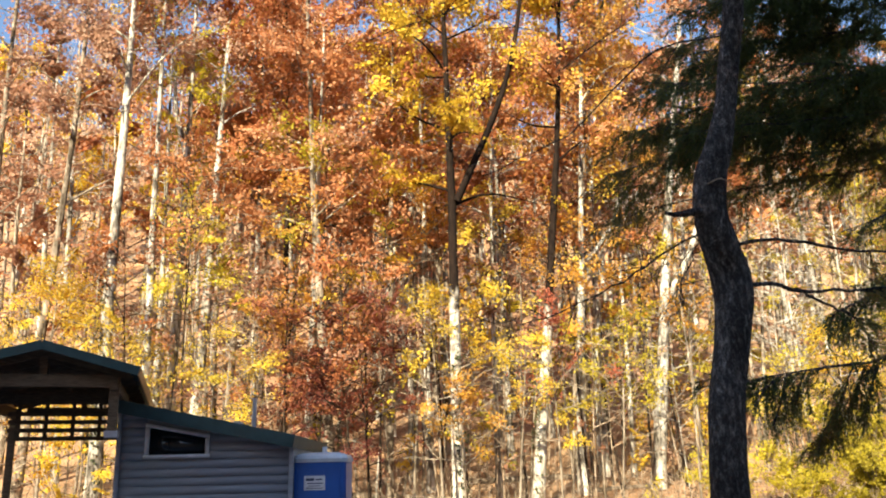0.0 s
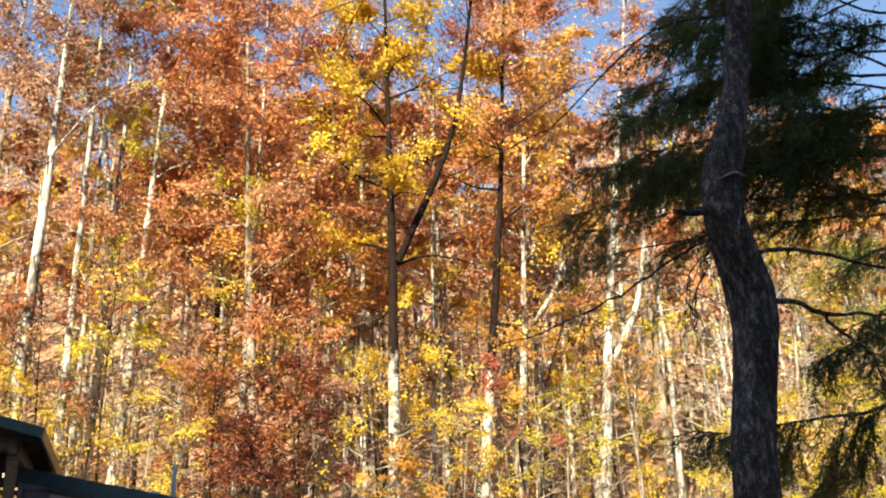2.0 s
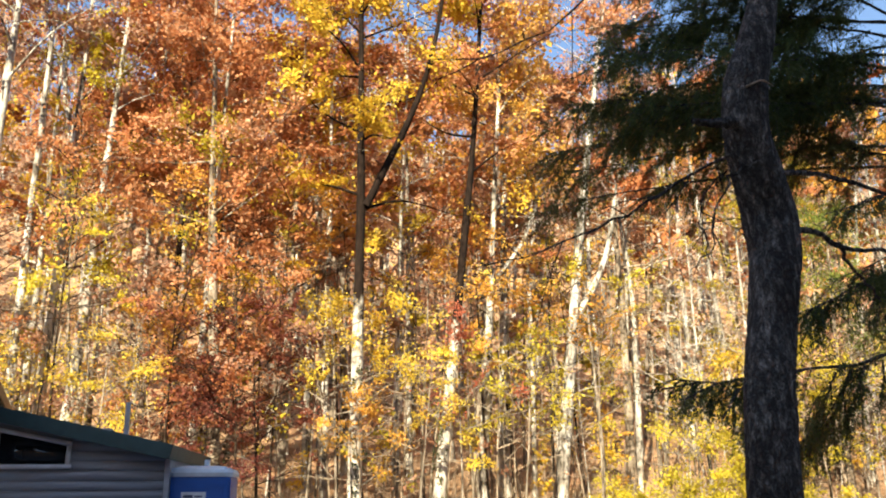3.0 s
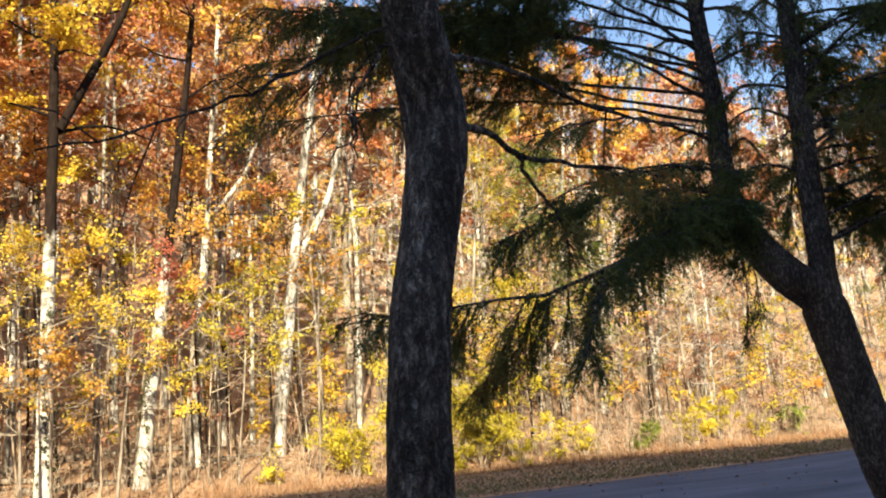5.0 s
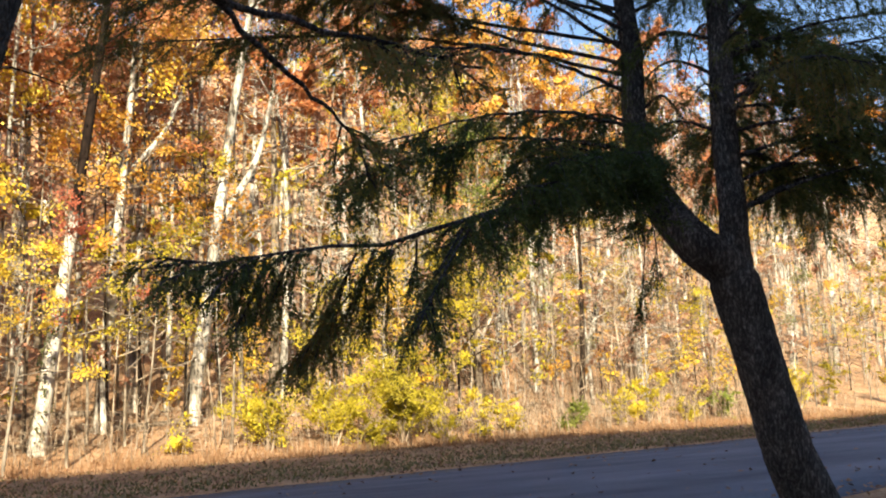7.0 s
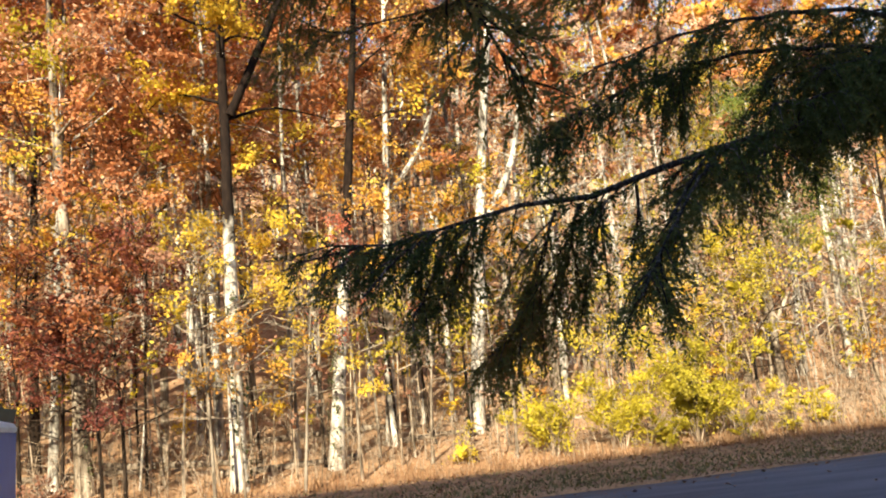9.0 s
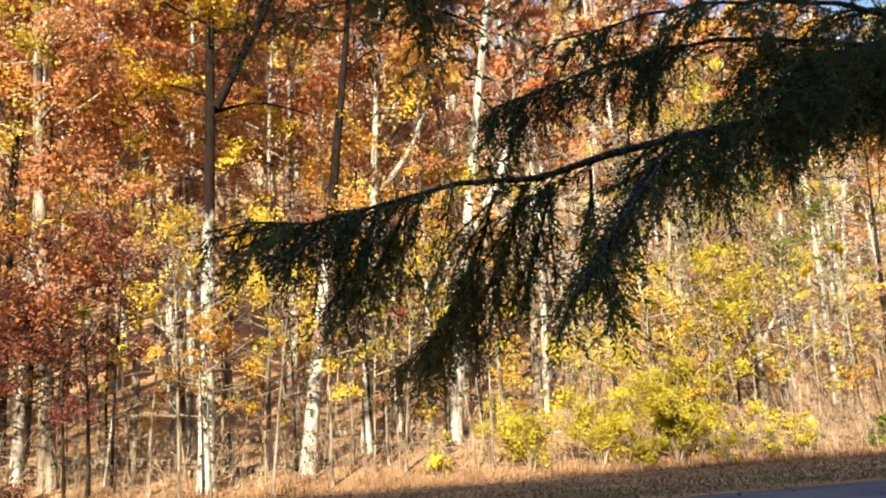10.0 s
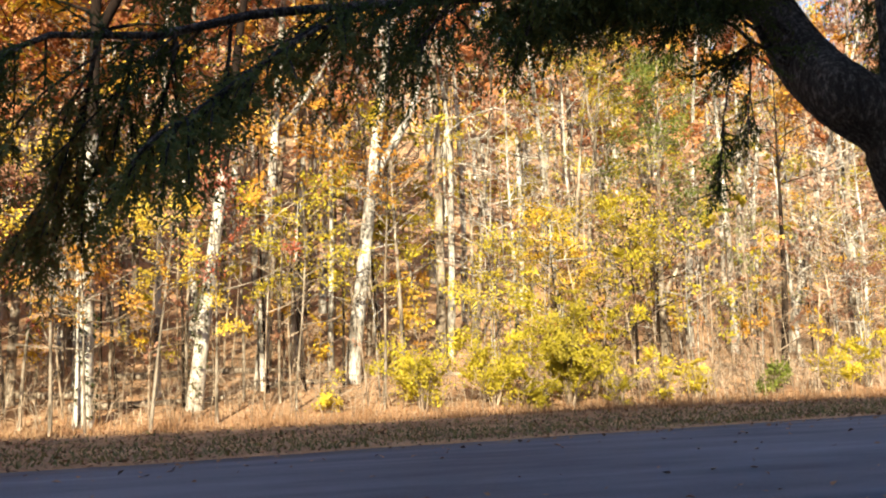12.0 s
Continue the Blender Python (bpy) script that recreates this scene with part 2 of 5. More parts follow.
# ---------------------------------------------------------------- mesh helpers
def fast_mesh(name, verts, quads=None, tris=None, smooth=False):
    verts = np.asarray(verts, dtype=np.float32).reshape(-1, 3)
    parts_ = [np.asarray(a, dtype=np.int32).reshape(-1, k) for a, k in ((quads, 4), (tris, 3)) if a is not None and len(a)]
    loops = np.concatenate([a.ravel() for a in parts_])
    counts = np.concatenate([np.full(len(a), a.shape[1], dtype=np.int32) for a in parts_])
    starts = np.concatenate([[0], np.cumsum(counts)[:-1]]).astype(np.int32)
    me = bpy.data.meshes.new(name)
    me.vertices.add(len(verts))
    me.vertices.foreach_set("co", verts.ravel())
    me.loops.add(len(loops))
    me.loops.foreach_set("vertex_index", loops)
    me.polygons.add(len(counts))
    me.polygons.foreach_set("loop_start", starts)
    me.update(calc_edges=True)
    if smooth:
        me.polygons.foreach_set("use_smooth", np.ones(len(counts), dtype=bool))
    return me


def mesh_part(name, me, mat, parent=None, label=""):
    if not me.materials:
        me.materials.append(mat)
    ob = new(name, me)
    if parent is not None:
        ob.parent = parent
    if label:
        ob["label"] = label
    return ob


def part(name, bm, mat, parent=None, label=""):
    me = bpy.data.meshes.new(name)
    bm.to_mesh(me)
    bm.free()
    return mesh_part(name, me, mat, parent, label)


def box(bm, x0, y0, z0, x1, y1, z1, bevel=0.0, m=None):
    vs = [bm.verts.new((x, y, z)) for x in (x0, x1) for y in (y0, y1) for z in (z0, z1)]
    fs = [bm.faces.new([vs[i] for i in f]) for f in ((0, 1, 3, 2), (4, 6, 7, 5), (0, 4, 5, 1), (2, 3, 7, 6), (0, 2, 6, 4), (1, 5, 7, 3))]
    if bevel:
        es = list({e for f in fs for e in f.edges})
        vs = list({v for f in bmesh.ops.bevel(bm, geom=es, offset=bevel, segments=2, affect='EDGES')["faces"] for v in f.verts} | {v for v in vs if v.is_valid})
    if m is not None:
        bmesh.ops.transform(bm, matrix=m, verts=vs)
    return vs


def box_part(name, dims, mat, parent, label="", bevel=0.006, m=None):
    bm = bmesh.new()
    box(bm, *dims, bevel=bevel, m=m)
    bmesh.ops.recalc_face_normals(bm, faces=bm.faces)
    return part(name, bm, mat, parent, label)


def thing(name, x, y, z, label, category, group="", turn=0.0):
    ob = new(name)
    ob.matrix_world = pose(x, y, z, 0, 0, turn)
    return tagged(ob, label, category, group)


class Geo:
    """Vertices and faces of tubes, gathered."""
    def __init__(self):
        self.v, self.q, self.n = [], [], 0

    def tube(self, pts, radii, sides=6, rough=0.0, rng=None):
        pts = np.asarray(pts, float)
        radii = np.asarray(radii, float)
        tan = np.gradient(pts, axis=0)
        tan /= np.linalg.norm(tan, axis=1)[:, None] + 1e-9
        ref = np.array([0.31, 0.95, 0.05]) if abs(tan[0][2]) > 0.6 else np.array([0.05, 0.1, 1.0])
        a = np.cross(tan, ref)
        a /= np.linalg.norm(a, axis=1)[:, None] + 1e-9
        b = np.cross(tan, a)
        th = np.arange(sides) * 2 * math.pi / sides
        rr = radii[:, None] * np.ones(sides)[None, :]
        if rough and rng is not None:
            rr = rr * (1 + rough * rng.normal(0, 1, rr.shape))
        ring = pts[:, None, :] + rr[:, :, None] * (np.cos(th)[None, :, None] * a[:, None, :] + np.sin(th)[None, :, None] * b[:, None, :])
        k = len(pts)
        i = np.arange(k - 1)[:, None] * sides
        j = np.arange(sides)[None, :]
        jn = (j + 1) % sides
        q = np.stack([i + j, i + jn, i + sides + jn, i + sides + j], -1).reshape(-1, 4) + self.n
        self.v.append(ring.reshape(-1, 3))
        self.q.append(q)
        self.n += k * sides

    def mesh(self, name, smooth=True):
        return fast_mesh(name, np.concatenate(self.v), np.concatenate(self.q), smooth=smooth)


def curve(pts, k):
    """A smooth line of k points through pts."""
    pts = np.asarray(pts, float)
    s = np.concatenate([[0], np.cumsum(np.linalg.norm(np.diff(pts, axis=0), axis=1))])
    t = np.linspace(0, s[-1], k)
    m = np.gradient(pts, s, axis=0)
    i = np.clip(np.searchsorted(s, t, side='right') - 1, 0, len(pts) - 2)
    h = (s[i + 1] - s[i])[:, None]
    u = ((t - s[i])[:, None]) / h
    return ((2 * u**3 - 3 * u**2 + 1) * pts[i] + (u**3 - 2 * u**2 + u) * h * m[i] + (-2 * u**3 + 3 * u**2) * pts[i + 1] + (u**3 - u**2) * h * m[i + 1])


def leaf_mesh(name, centres, size, rng, flat=0.0, lie=None):
    """Folded four-cornered leaves, each an island. lie: a normal for each leaf to keep near to."""
    c = np.asarray(centres, float)
    n = len(c)
    nor = rng.normal(0, 1, (n, 3))
    if lie is not None:
        nor = nor * 0.5 + lie
    nor[:, 2] += flat * 2.5
    nor /= np.linalg.norm(nor, axis=1)[:, None]
    a = rng.normal(0, 1, (n, 3))
    a[:, 2] -= 0.5
    a -= (a * nor).sum(1)[:, None] * nor
    a /= np.linalg.norm(a, axis=1)[:, None] + 1e-9
    b = np.cross(nor, a)
    s = (size * rng.uniform(0.6, 1.3, n))[:, None]
    w = s * rng.uniform(0.55, 0.95, n)[:, None]
    fold = nor * s * rng.uniform(-0.05, 0.28, n)[:, None]
    v = np.stack([c - a * s * 0.55, c + b * w * 0.5 + fold - a * s * 0.08, c + a * s * 0.5, c - b * w * 0.5 + fold - a * s * 0.08], 1)
    return fast_mesh(name, v, np.arange(4 * n).reshape(n, 4))


# ---------------------------------------------------------------- the lie of the land
def forest_edge(x):
    return 29.6 + 0.10 * x


def land(x, y):
    """Height of the ground: level round the road, a wooded hill ahead, another behind."""
    d = y - forest_edge(x)
    z = 0.0
    if d > 0:
        s = min(d, 95.0)
        z = 0.17 * s + 0.0042 * s * s
    b = -14.0 - (y - 0.1 * x)
    if b > 0:
        s = min(b, 62.0)
        z = 0.31 * s + 0.0101 * s * s + 0.9 * noise.noise(Vector((x * 0.05, 3.0, 1.0))) * min(1, s / 30)
    z += 0.25 * noise.noise(Vector((x * 0.13, y * 0.13, 0.0))) * min(1.0, max(0.0, d / 6.0, b / 6.0))
    return z


def build_ground():
    xs = np.concatenate([np.linspace(-900, -90, 12), np.linspace(-80, 110, 96), np.linspace(120, 900, 12)])
    ys = np.concatenate([np.linspace(-900, -90, 10), np.linspace(-84, 24, 40), np.linspace(25, 60, 46), np.linspace(62, 150, 36), np.linspace(170, 900, 10)])
    v = [(x, y, land(x, y)) for y in ys for x in xs]
    nx = len(xs)
    q = [(j * nx + i, j * nx + i + 1, (j + 1) * nx + i + 1, (j + 1) * nx + i) for j in range(len(ys) - 1) for i in range(nx - 1)]
    tagged(mesh_part("ground", fast_mesh("ground", v, q, smooth=True), LITTER), "brown leaf-littered ground rising into a wooded hillside", "ground", kind="structure")


def road_edges(x):
    w = 0.22 * noise.noise(Vector((x * 0.5, 0, 0))) + 0.1 * noise.noise(Vector((x * 2.1, 5, 0)))
    far = 19.3 + 0.185 * x + w
    near = 10.0 + 0.16 * x + 1.6 * w
    return near, far


def build_road():
    xs = np.linspace(-70, 95, 330)
    v, q = [], []
    for x in xs:
        near, far = road_edges(x)
        v += [(x, near, -0.02)] + [(x, near + (far - near) * k / 8, 0.014 + 0.05 * math.sin(math.pi * k / 8)) for k in range(9)] + [(x, far, -0.02)]
    for i in range(len(xs) - 1):
        q += [(i * 11 + k, (i + 1) * 11 + k, (i + 1) * 11 + k + 1, i * 11 + k + 1) for k in range(10)]
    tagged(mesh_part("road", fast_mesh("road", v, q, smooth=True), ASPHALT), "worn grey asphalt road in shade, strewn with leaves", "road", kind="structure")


build_ground()
build_road()


# ---------------------------------------------------------------- deciduous trees
def grow(rng, h, r, lean, crown_from, spread, limbs, sides=8, twigs=5, fine=True, wobble=0.028, tip_r=0.12):
    """Wood of a tree at the origin, and the places where its leaves hang."""
    g = Geo()
    k = 10
    z = np.linspace(-0.3, h, k)
    wob = np.cumsum(np.cumsum(rng.normal(0, wobble * h / k, (k, 2)), axis=0), axis=0)
    pts = np.stack([lean[0] * z + wob[:, 0], lean[1] * z + wob[:, 1], z], 1)
    pts = curve(pts, 18)
    f = np.linspace(0, 1, 18)
    rad = r * (1 - (1 - tip_r) * f ** 0.9) * (1 + 0.22 * np.exp(-f * 34))
    g.tube(pts, rad, sides, 0.05, rng)
    tips = []
    for i in range(limbs):
        u = crown_from + (0.98 - crown_from) * ((i + rng.uniform(0, 1)) / limbs) ** 0.9
        j = min(16, int(u * 17))
        base = pts[j] + (pts[j + 1] - pts[j]) * (u * 17 - j)
        az = i * 2.4 + rng.uniform(-0.6, 0.6)
        up = rng.uniform(0.25, 0.95)
        ln = spread * (1.15 - 0.75 * (u - crown_from) / (1.0 - crown_from)) * rng.uniform(0.6, 1.15)
        out = np.array([math.cos(az), math.sin(az), 0.0])
        mid = base + out * ln * 0.5 + np.array([0, 0, up * ln * 0.45]) + rng.normal(0, 0.08 * ln, 3)
        end = base + out * ln + np.array([0, 0, up * ln * 0.75]) + rng.normal(0, 0.1 * ln, 3)
        lp = curve([base, mid, end], 7)
        r0 = max(0.018, rad[j] * rng.uniform(0.28, 0.5))
        g.tube(lp[::2] if sides < 8 else lp, np.linspace(r0, 0.012, 4 if sides < 8 else 7), 4 if sides < 8 else 5)
        tips += [lp[4], lp[5], lp[6]]
        for s in range(twigs):
            q0 = lp[rng.integers(2, 7)]
            d = rng.normal(0, 1, 3)
            d[2] = abs(d[2]) * 0.5 + 0.15
            d = d / np.linalg.norm(d) + out * 0.5
            tl = ln * rng.uniform(0.2, 0.5)
            tp = [q0, q0 + d * tl * 0.5 + rng.normal(0, 0.05, 3), q0 + d * tl]
            g.tube(tp, [0.016, 0.01, 0.006], 3)
            tips += [tp[1], tp[2], tp[2]]
            if fine:
                for _ in range(2):
                    d2 = d + rng.normal(0, 0.6, 3)
                    q1 = np.asarray(tp[1]) + (np.asarray(tp[2]) - tp[1]) * rng.uniform(0, 1)
                    g.tube([q1, q1 + d2 * tl * 0.55], [0.008, 0.004], 3)
                    tips.append(q1 + d2 * tl * 0.5)
    return g, np.array(tips)


def clumps(rng, tips, n, sigma):
    """Leaf places in uneven tufts round some of the twig tips, each a tilted layer, and the lie of each leaf."""
    k = max(4, min(int(len(tips) * 0.5), n // 90))
    own = tips[rng.permutation(len(tips))[:k]]
    weight = rng.lognormal(0, 0.55, k)
    pick = rng.choice(k, n, p=weight / weight.sum())
    spread_ = sigma * rng.uniform(0.42, 0.95, k)[pick][:, None]
    lie = rng.normal(0, 0.75, (k, 3))
    lie[:, 2] = np.abs(lie[:, 2]) + 0.35
    lie /= np.linalg.norm(lie, axis=1)[:, None]
    ln = lie[pick]
    d = rng.normal(0, 1, (n, 3)) * spread_
    d -= ln * (d * ln).sum(1)[:, None] * 0.8
    return own[pick] + d, ln


def tufts(rng, tips, n, sigma, name, size):
    c, lie = clumps(rng, tips, n, sigma)
    return leaf_mesh(name, c, size, rng, 0.0, lie)


def tree(seed, x, y, h, r, leaf, bark, label, lean=(0.0, 0.0), crown_from=0.45, spread=3.0, limbs=16, n_leaf=4500, size=0.2, sigma=0.5,
         category="tree", group="forest trees", name="tree", twigs=5, fork=None, extra=None, sides=8, fine=True):
    rng = np.random.default_rng(seed)
    t = thing(name, x, y, land(x, y), label, category, group)
    sides = 6 if y > 32.5 and not fork else sides
    g, tips = grow(rng, h, r, lean, crown_from, spread, limbs, sides, twigs, fine, 0.01 if fork else 0.014 if h > 20 else 0.028)
    if fork:
        # a second leader: height where it leaves, its offset at the end, end height
        z0, dx, dy, z1, fr = fork
        b0 = np.array([lean[0] * z0, lean[1] * z0, z0])
        e = np.array([lean[0] * z0 + dx, lean[1] * z0 + dy, z1])
        lp = curve([b0, b0 + (e - b0) * 0.5 + np.array([dx * 0.12, 0, -0.1 * (z1 - z0)]), e], 9)
        g.tube(lp, np.linspace(fr, fr * 0.35, 9), 7, 0.05, rng)
        for p in lp[4:]:
            for _ in range(3):
                d = rng.normal(0, 1, 3)
                d[2] = abs(d[2])
                g.tube([p, p + d * 0.5, p + d * 1.1], [0.025, 0.015, 0.007], 4)
                tips = np.vstack([tips, p + d * 0.9, p + d * 1.1])
    mesh_part("trunk", g.mesh("trunk"), bark, t)
    if n_leaf:
        if y > 20 and size < 0.21:
            n_leaf, size = int(n_leaf * (2.5 if h > 20 and x < 9 else 1.6)), size * 0.68
        mesh_part("crown", tufts(rng, tips, n_leaf, sigma, "crown", size), leaf, t)
    return t


RUST_L, GOLD_L = "tall forest tree with rust-orange autumn leaves", "tall forest tree with bright golden-yellow autumn leaves"
ORANGE_L, TAN_L = "tall forest tree with orange autumn leaves", "tall forest tree with thin faded tan leaves"
BARE_L = "leafless pale-barked forest tree with fine twigs"

# the trees along the wood's edge, one by one
EDGE = []
EDGE.append(tree(1, -12.1, 30.1, 27.0, 0.29, LEAF_TAN, BARK_PALE, "tall white-barked tree with sparse tan leaves", (-0.012, 0), 0.55, 3.2, 17, 2600))
tree(2, -11.4, 33.0, 26.0, 0.22, LEAF_TAN, BARK_PALE, "slim white-barked tree with thin tan leaves", (-0.03, 0), 0.6, 2.6, 12, 2000)
tree(3, -11.05, 34.0, 24.0, 0.27, LEAF_YELLOW, BARK_PALE, "forked pale-barked tree with yellow-green leaves", (0.02, 0), 0.55, 3.0, 13, 2600, fork=(14.0, -0.9, 0.3, 18.5, 0.15))
tree(4, -9.8, 33.0, 24.5, 0.27, LEAF_RUST, BARK_PALE, "pale-barked tree leaning below rusty leaves", (0.06, 0), 0.62, 3.4, 16, 4200)
tree(5, -8.9, 40.0, 24.0, 0.22, LEAF_RUST, BARK_PALE, RUST_L, (0, 0), 0.45, 3.2, 15, 3800)
tree(6, -7.6, 40.0, 25.0, 0.3, LEAF_RUST, BARK_GREY, RUST_L, (0, 0), 0.45, 3.6, 16, 4200)
tree(7, -5.2, 32.0, 24.0, 0.17, LEAF_RUST, BARK_PALE, RUST_L, (0.035, 0), 0.42, 3.4, 16, 3800)
EDGE.append(tree(8, -4.1, 31.5, 25.0, 0.25, LEAF_RUST, BARK_GREY, "grey-barked oak with dense rust-red leaves", (0.0, 0), 0.36, 3.6, 19, 5200))
EDGE.append(tree(9, 0.4, 30.4, 27.0, 0.27, LEAF_GOLD, BARK_CROWN_SHADE, "maple with limbs coloured dark as in crown shade, bright golden-yellow leaves", (0.012, 0), 0.40, 3.3, 20, 8000, fork=(11.5, 3.2, -0.4, 23.0, 0.15)))
tree(10, -0.7, 36.0, 23.0, 0.2, LEAF_RUST, BARK_PALE, RUST_L, (0.012, 0), 0.45, 3.0, 15, 4000)
tree(11, -1.6, 37.5, 24.0, 0.16, LEAF_GOLD, BARK_PALE, GOLD_L, (-0.01, 0), 0.5, 2.8, 14, 3600)
EDGE.append(tree(12, 3.2, 32.3, 26.0, 0.25, LEAF_RUST, BARK_CROWN_SHADE, "tree with a pale foot, upper trunk coloured as shaded, and rusty leaves", (0.085, 0), 0.52, 3.4, 17, 4800))
tree(13, 5.2, 35.0, 24.0, 0.22, LEAF_ORANGE, BARK_PALE, "forked white-barked tree with orange leaves", (0.012, 0), 0.5, 3.2, 16, 4400, fork=(8.5, 3.0, 0.2, 14.5, 0.11))
tree(14, 8.45, 36.0, 27.0, 0.3, LEAF_RUST, BARK_PALE, "white-barked tree forking high below rusty leaves", (0.125, 0), 0.6, 3.0, 15, 2400, fork=(7.6, 2.4, 0.3, 14.0, 0.19))
tree(15, 8.0, 38.0, 22.0, 0.13, LEAF_TAN, BARK_PALE, TAN_L, (0.025, 0), 0.55, 2.6, 12, 1500)
tree(16, 6.7, 38.0, 27.0, 0.27, LEAF_RUST, BARK_PALE, "white-barked tree with mottled trunk below rusty leaves", (0.005, 0), 0.5, 3.2, 15, 4000)
tree(17, 13.1, 40.0, 19.0, 0.2, LEAF_TAN, BARK_PALE, BARE_L, (0.06, 0), 0.5, 3.0, 14, 900)
tree(18, 12.8, 40.3, 21.0, 0.15, LEAF_TAN, BARK_PALE, BARE_L, (0.03, 0), 0.5, 3.0, 14, 700)
tree(19, 25.6, 42.0, 20.0, 0.2, LEAF_TAN, BARK_PALE, BARE_L, (0.05, 0), 0.5, 3.2, 14, 700)
tree(20, 25.65, 35.0, 13.0, 0.17, LEAF_TAN, BARK_DARK, "dark straight trunk with a few bare limbs", (0.07, 0), 0.6, 2.6, 12, 300)
tree(21, 37.0, 44.0, 19.0, 0.22, LEAF_RUST, BARK_PALE, BARE_L, (0.07, 0), 0.5, 3.2, 14, 900)
tree(22, 31.0, 42.0, 18.0, 0.24, LEAF_TAN, BARK_PALE, "leaning pale-barked tree, nearly leafless", (0.3, 0), 0.5, 3.2, 14, 800)
tree(23, 31.5, 46.0, 19.0, 0.2, LEAF_ORANGE, BARK_PALE, ORANGE_L, (0.03, 0), 0.5, 3.0, 15, 3600)
tree(24, 22.0, 38.0, 14.0, 0.17, LEAF_GREEN, BARK_GREY, "grey-green tree with thin fading leaves", (0.02, 0), 0.3, 2.6, 18, 5200, 0.14, fork=(3.0, 2.4, 0.2, 9.0, 0.1))
tree(25, 17.5, 37.0, 15.0, 0.15, LEAF_YELLOW, BARK_GREY, "slender tree with yellow-green leaves", (0.03, 0), 0.3, 3.0, 18, 3200, 0.14)
tree(26, 2.0, 34.5, 23.0, 0.14, LEAF_RUST, BARK_PALE, RUST_L, (0.0, 0), 0.42, 3.2, 14, 2600)
tree(27, -15.5, 31.5, 29.0, 0.2, LEAF_TAN, BARK_GREY, TAN_L, (0.03, 0), 0.4, 3.4, 17, 3000)
tree(28, -18.5, 34.0, 30.0, 0.22, LEAF_TAN, BARK_GREY, TAN_L, (0.0, 0), 0.35, 3.6, 18, 3000)
tree(29, -6.6, 35.0, 25.0, 0.2, LEAF_RUST, BARK_DARK, RUST_L, (0.0, 0), 0.42, 3.4, 17, 4400)
tree(30, -2.3, 33.5, 26.0, 0.17, LEAF_RUST, BARK_GREY, RUST_L, (0.01, 0), 0.48, 3.3, 14, 2800)

tree(31, 20.0, 41.0, 17.0, 0.16, LEAF_YELLOW, BARK_GREY, "slender tree with yellow-green leaves", (0.02, 0), 0.22, 3.2, 20, 2200, 0.15)
tree(32, 24.5, 43.0, 17.0, 0.16, LEAF_GREEN, BARK_GREY, "tree with fading green leaves", (0.0, 0), 0.25, 3.2, 20, 2600, 0.15)
tree(33, 28.5, 41.0, 13.0, 0.13, LEAF_YELLOW, BARK_GREY, "slender tree with yellow-green leaves", (0.0, 0), 0.25, 2.8, 18, 2400, 0.15)
tree(34, 14.0, 39.0, 15.0, 0.14, LEAF_YELLOW, BARK_GREY, "slender tree with a few yellow-green leaves", (0.0, 0), 0.3, 2.8, 18, 900, 0.15)
tree(35, 36.0, 40.0, 12.0, 0.13, LEAF_YELLOW, BARK_GREY, "slender tree with yellow-green leaves", (0.0, 0), 0.25, 2.8, 18, 2400, 0.15)
tree(36, 45.0, 42.0, 13.0, 0.13, LEAF_GOLD, BARK_GREY, "slender tree with yellow leaves", (0.0, 0), 0.25, 3.0, 18, 2600, 0.16)
tree(37, 19.0, 34.6, 7.0, 0.08, LEAF_YELLOW, BARK_DARK, "small tree with yellow-green leaves", (0.05, 0), 0.35, 2.4, 18, 3000, 0.14, group="understorey trees", name="small_tree")
tree(38, 13.2, 33.4, 5.5, 0.06, LEAF_YELLOW, BARK_GREY, "small tree with yellow-green leaves", (0.0, 0), 0.3, 2.2, 16, 1700, 0.14, group="understorey trees", name="small_tree")
for i_, (x_, y_, h_) in enumerate(((10.5, 36.0, 15), (15.0, 36.5, 12), (18.5, 39.0, 16), (23.5, 40.0, 15), (29.0, 38.5, 14), (33.0, 39.0, 13), (39.0, 40.5, 15), (43.0, 39.5, 12), (48.0, 42.0, 15))):
    tree(60 + i_, x_, y_, h_, 0.1 + 0.01 * (i_ % 3), LEAF_TAN, BARK_PALE if i_ % 3 else BARK_GREY, BARE_L, (0.03 * (i_ % 3 - 1), 0), 0.25, 2.6, 20, 250, 0.14, twigs=6)

# ivy climbing the feet of the nearest trunks
def ivy(host, seed, r, lean, top, n):
    rng = np.random.default_rng(seed)
    z = rng.uniform(0.2, top, n)
    a = rng.uniform(0, 6.28, n)
    keep = np.array([noise.noise(Vector((math.cos(b) * 1.3, math.sin(b) * 1.3 + seed, c * 0.9))) > -0.02 for b, c in zip(a, z)])
    z, a = z[keep], a[keep]
    out = np.stack([np.cos(a), np.sin(a), np.zeros(len(a))], 1)
    c = np.stack([lean * z, z * 0, z], 1) + out * (r * (1.08 - 0.03 * z) + 0.03 * rng.random(len(z)))[:, None]
    mesh_part("ivy", leaf_mesh("ivy", c, 0.1, rng, 0.0, out * 1.4), LEAF_IVY, host, "dark ivy climbing the bark")


for host_, r_, lean_, top_, n_ in ((EDGE[0], 0.26, -0.012, 9.0, 900), (EDGE[1], 0.23, 0.02, 5.0, 800), (EDGE[2], 0.27, 0.012, 6.0, 900), (EDGE[3], 0.24, 0.06, 5.5, 900)):
    ivy(host_, int(n_ + top_ * 10), r_, lean_, top_, n_)

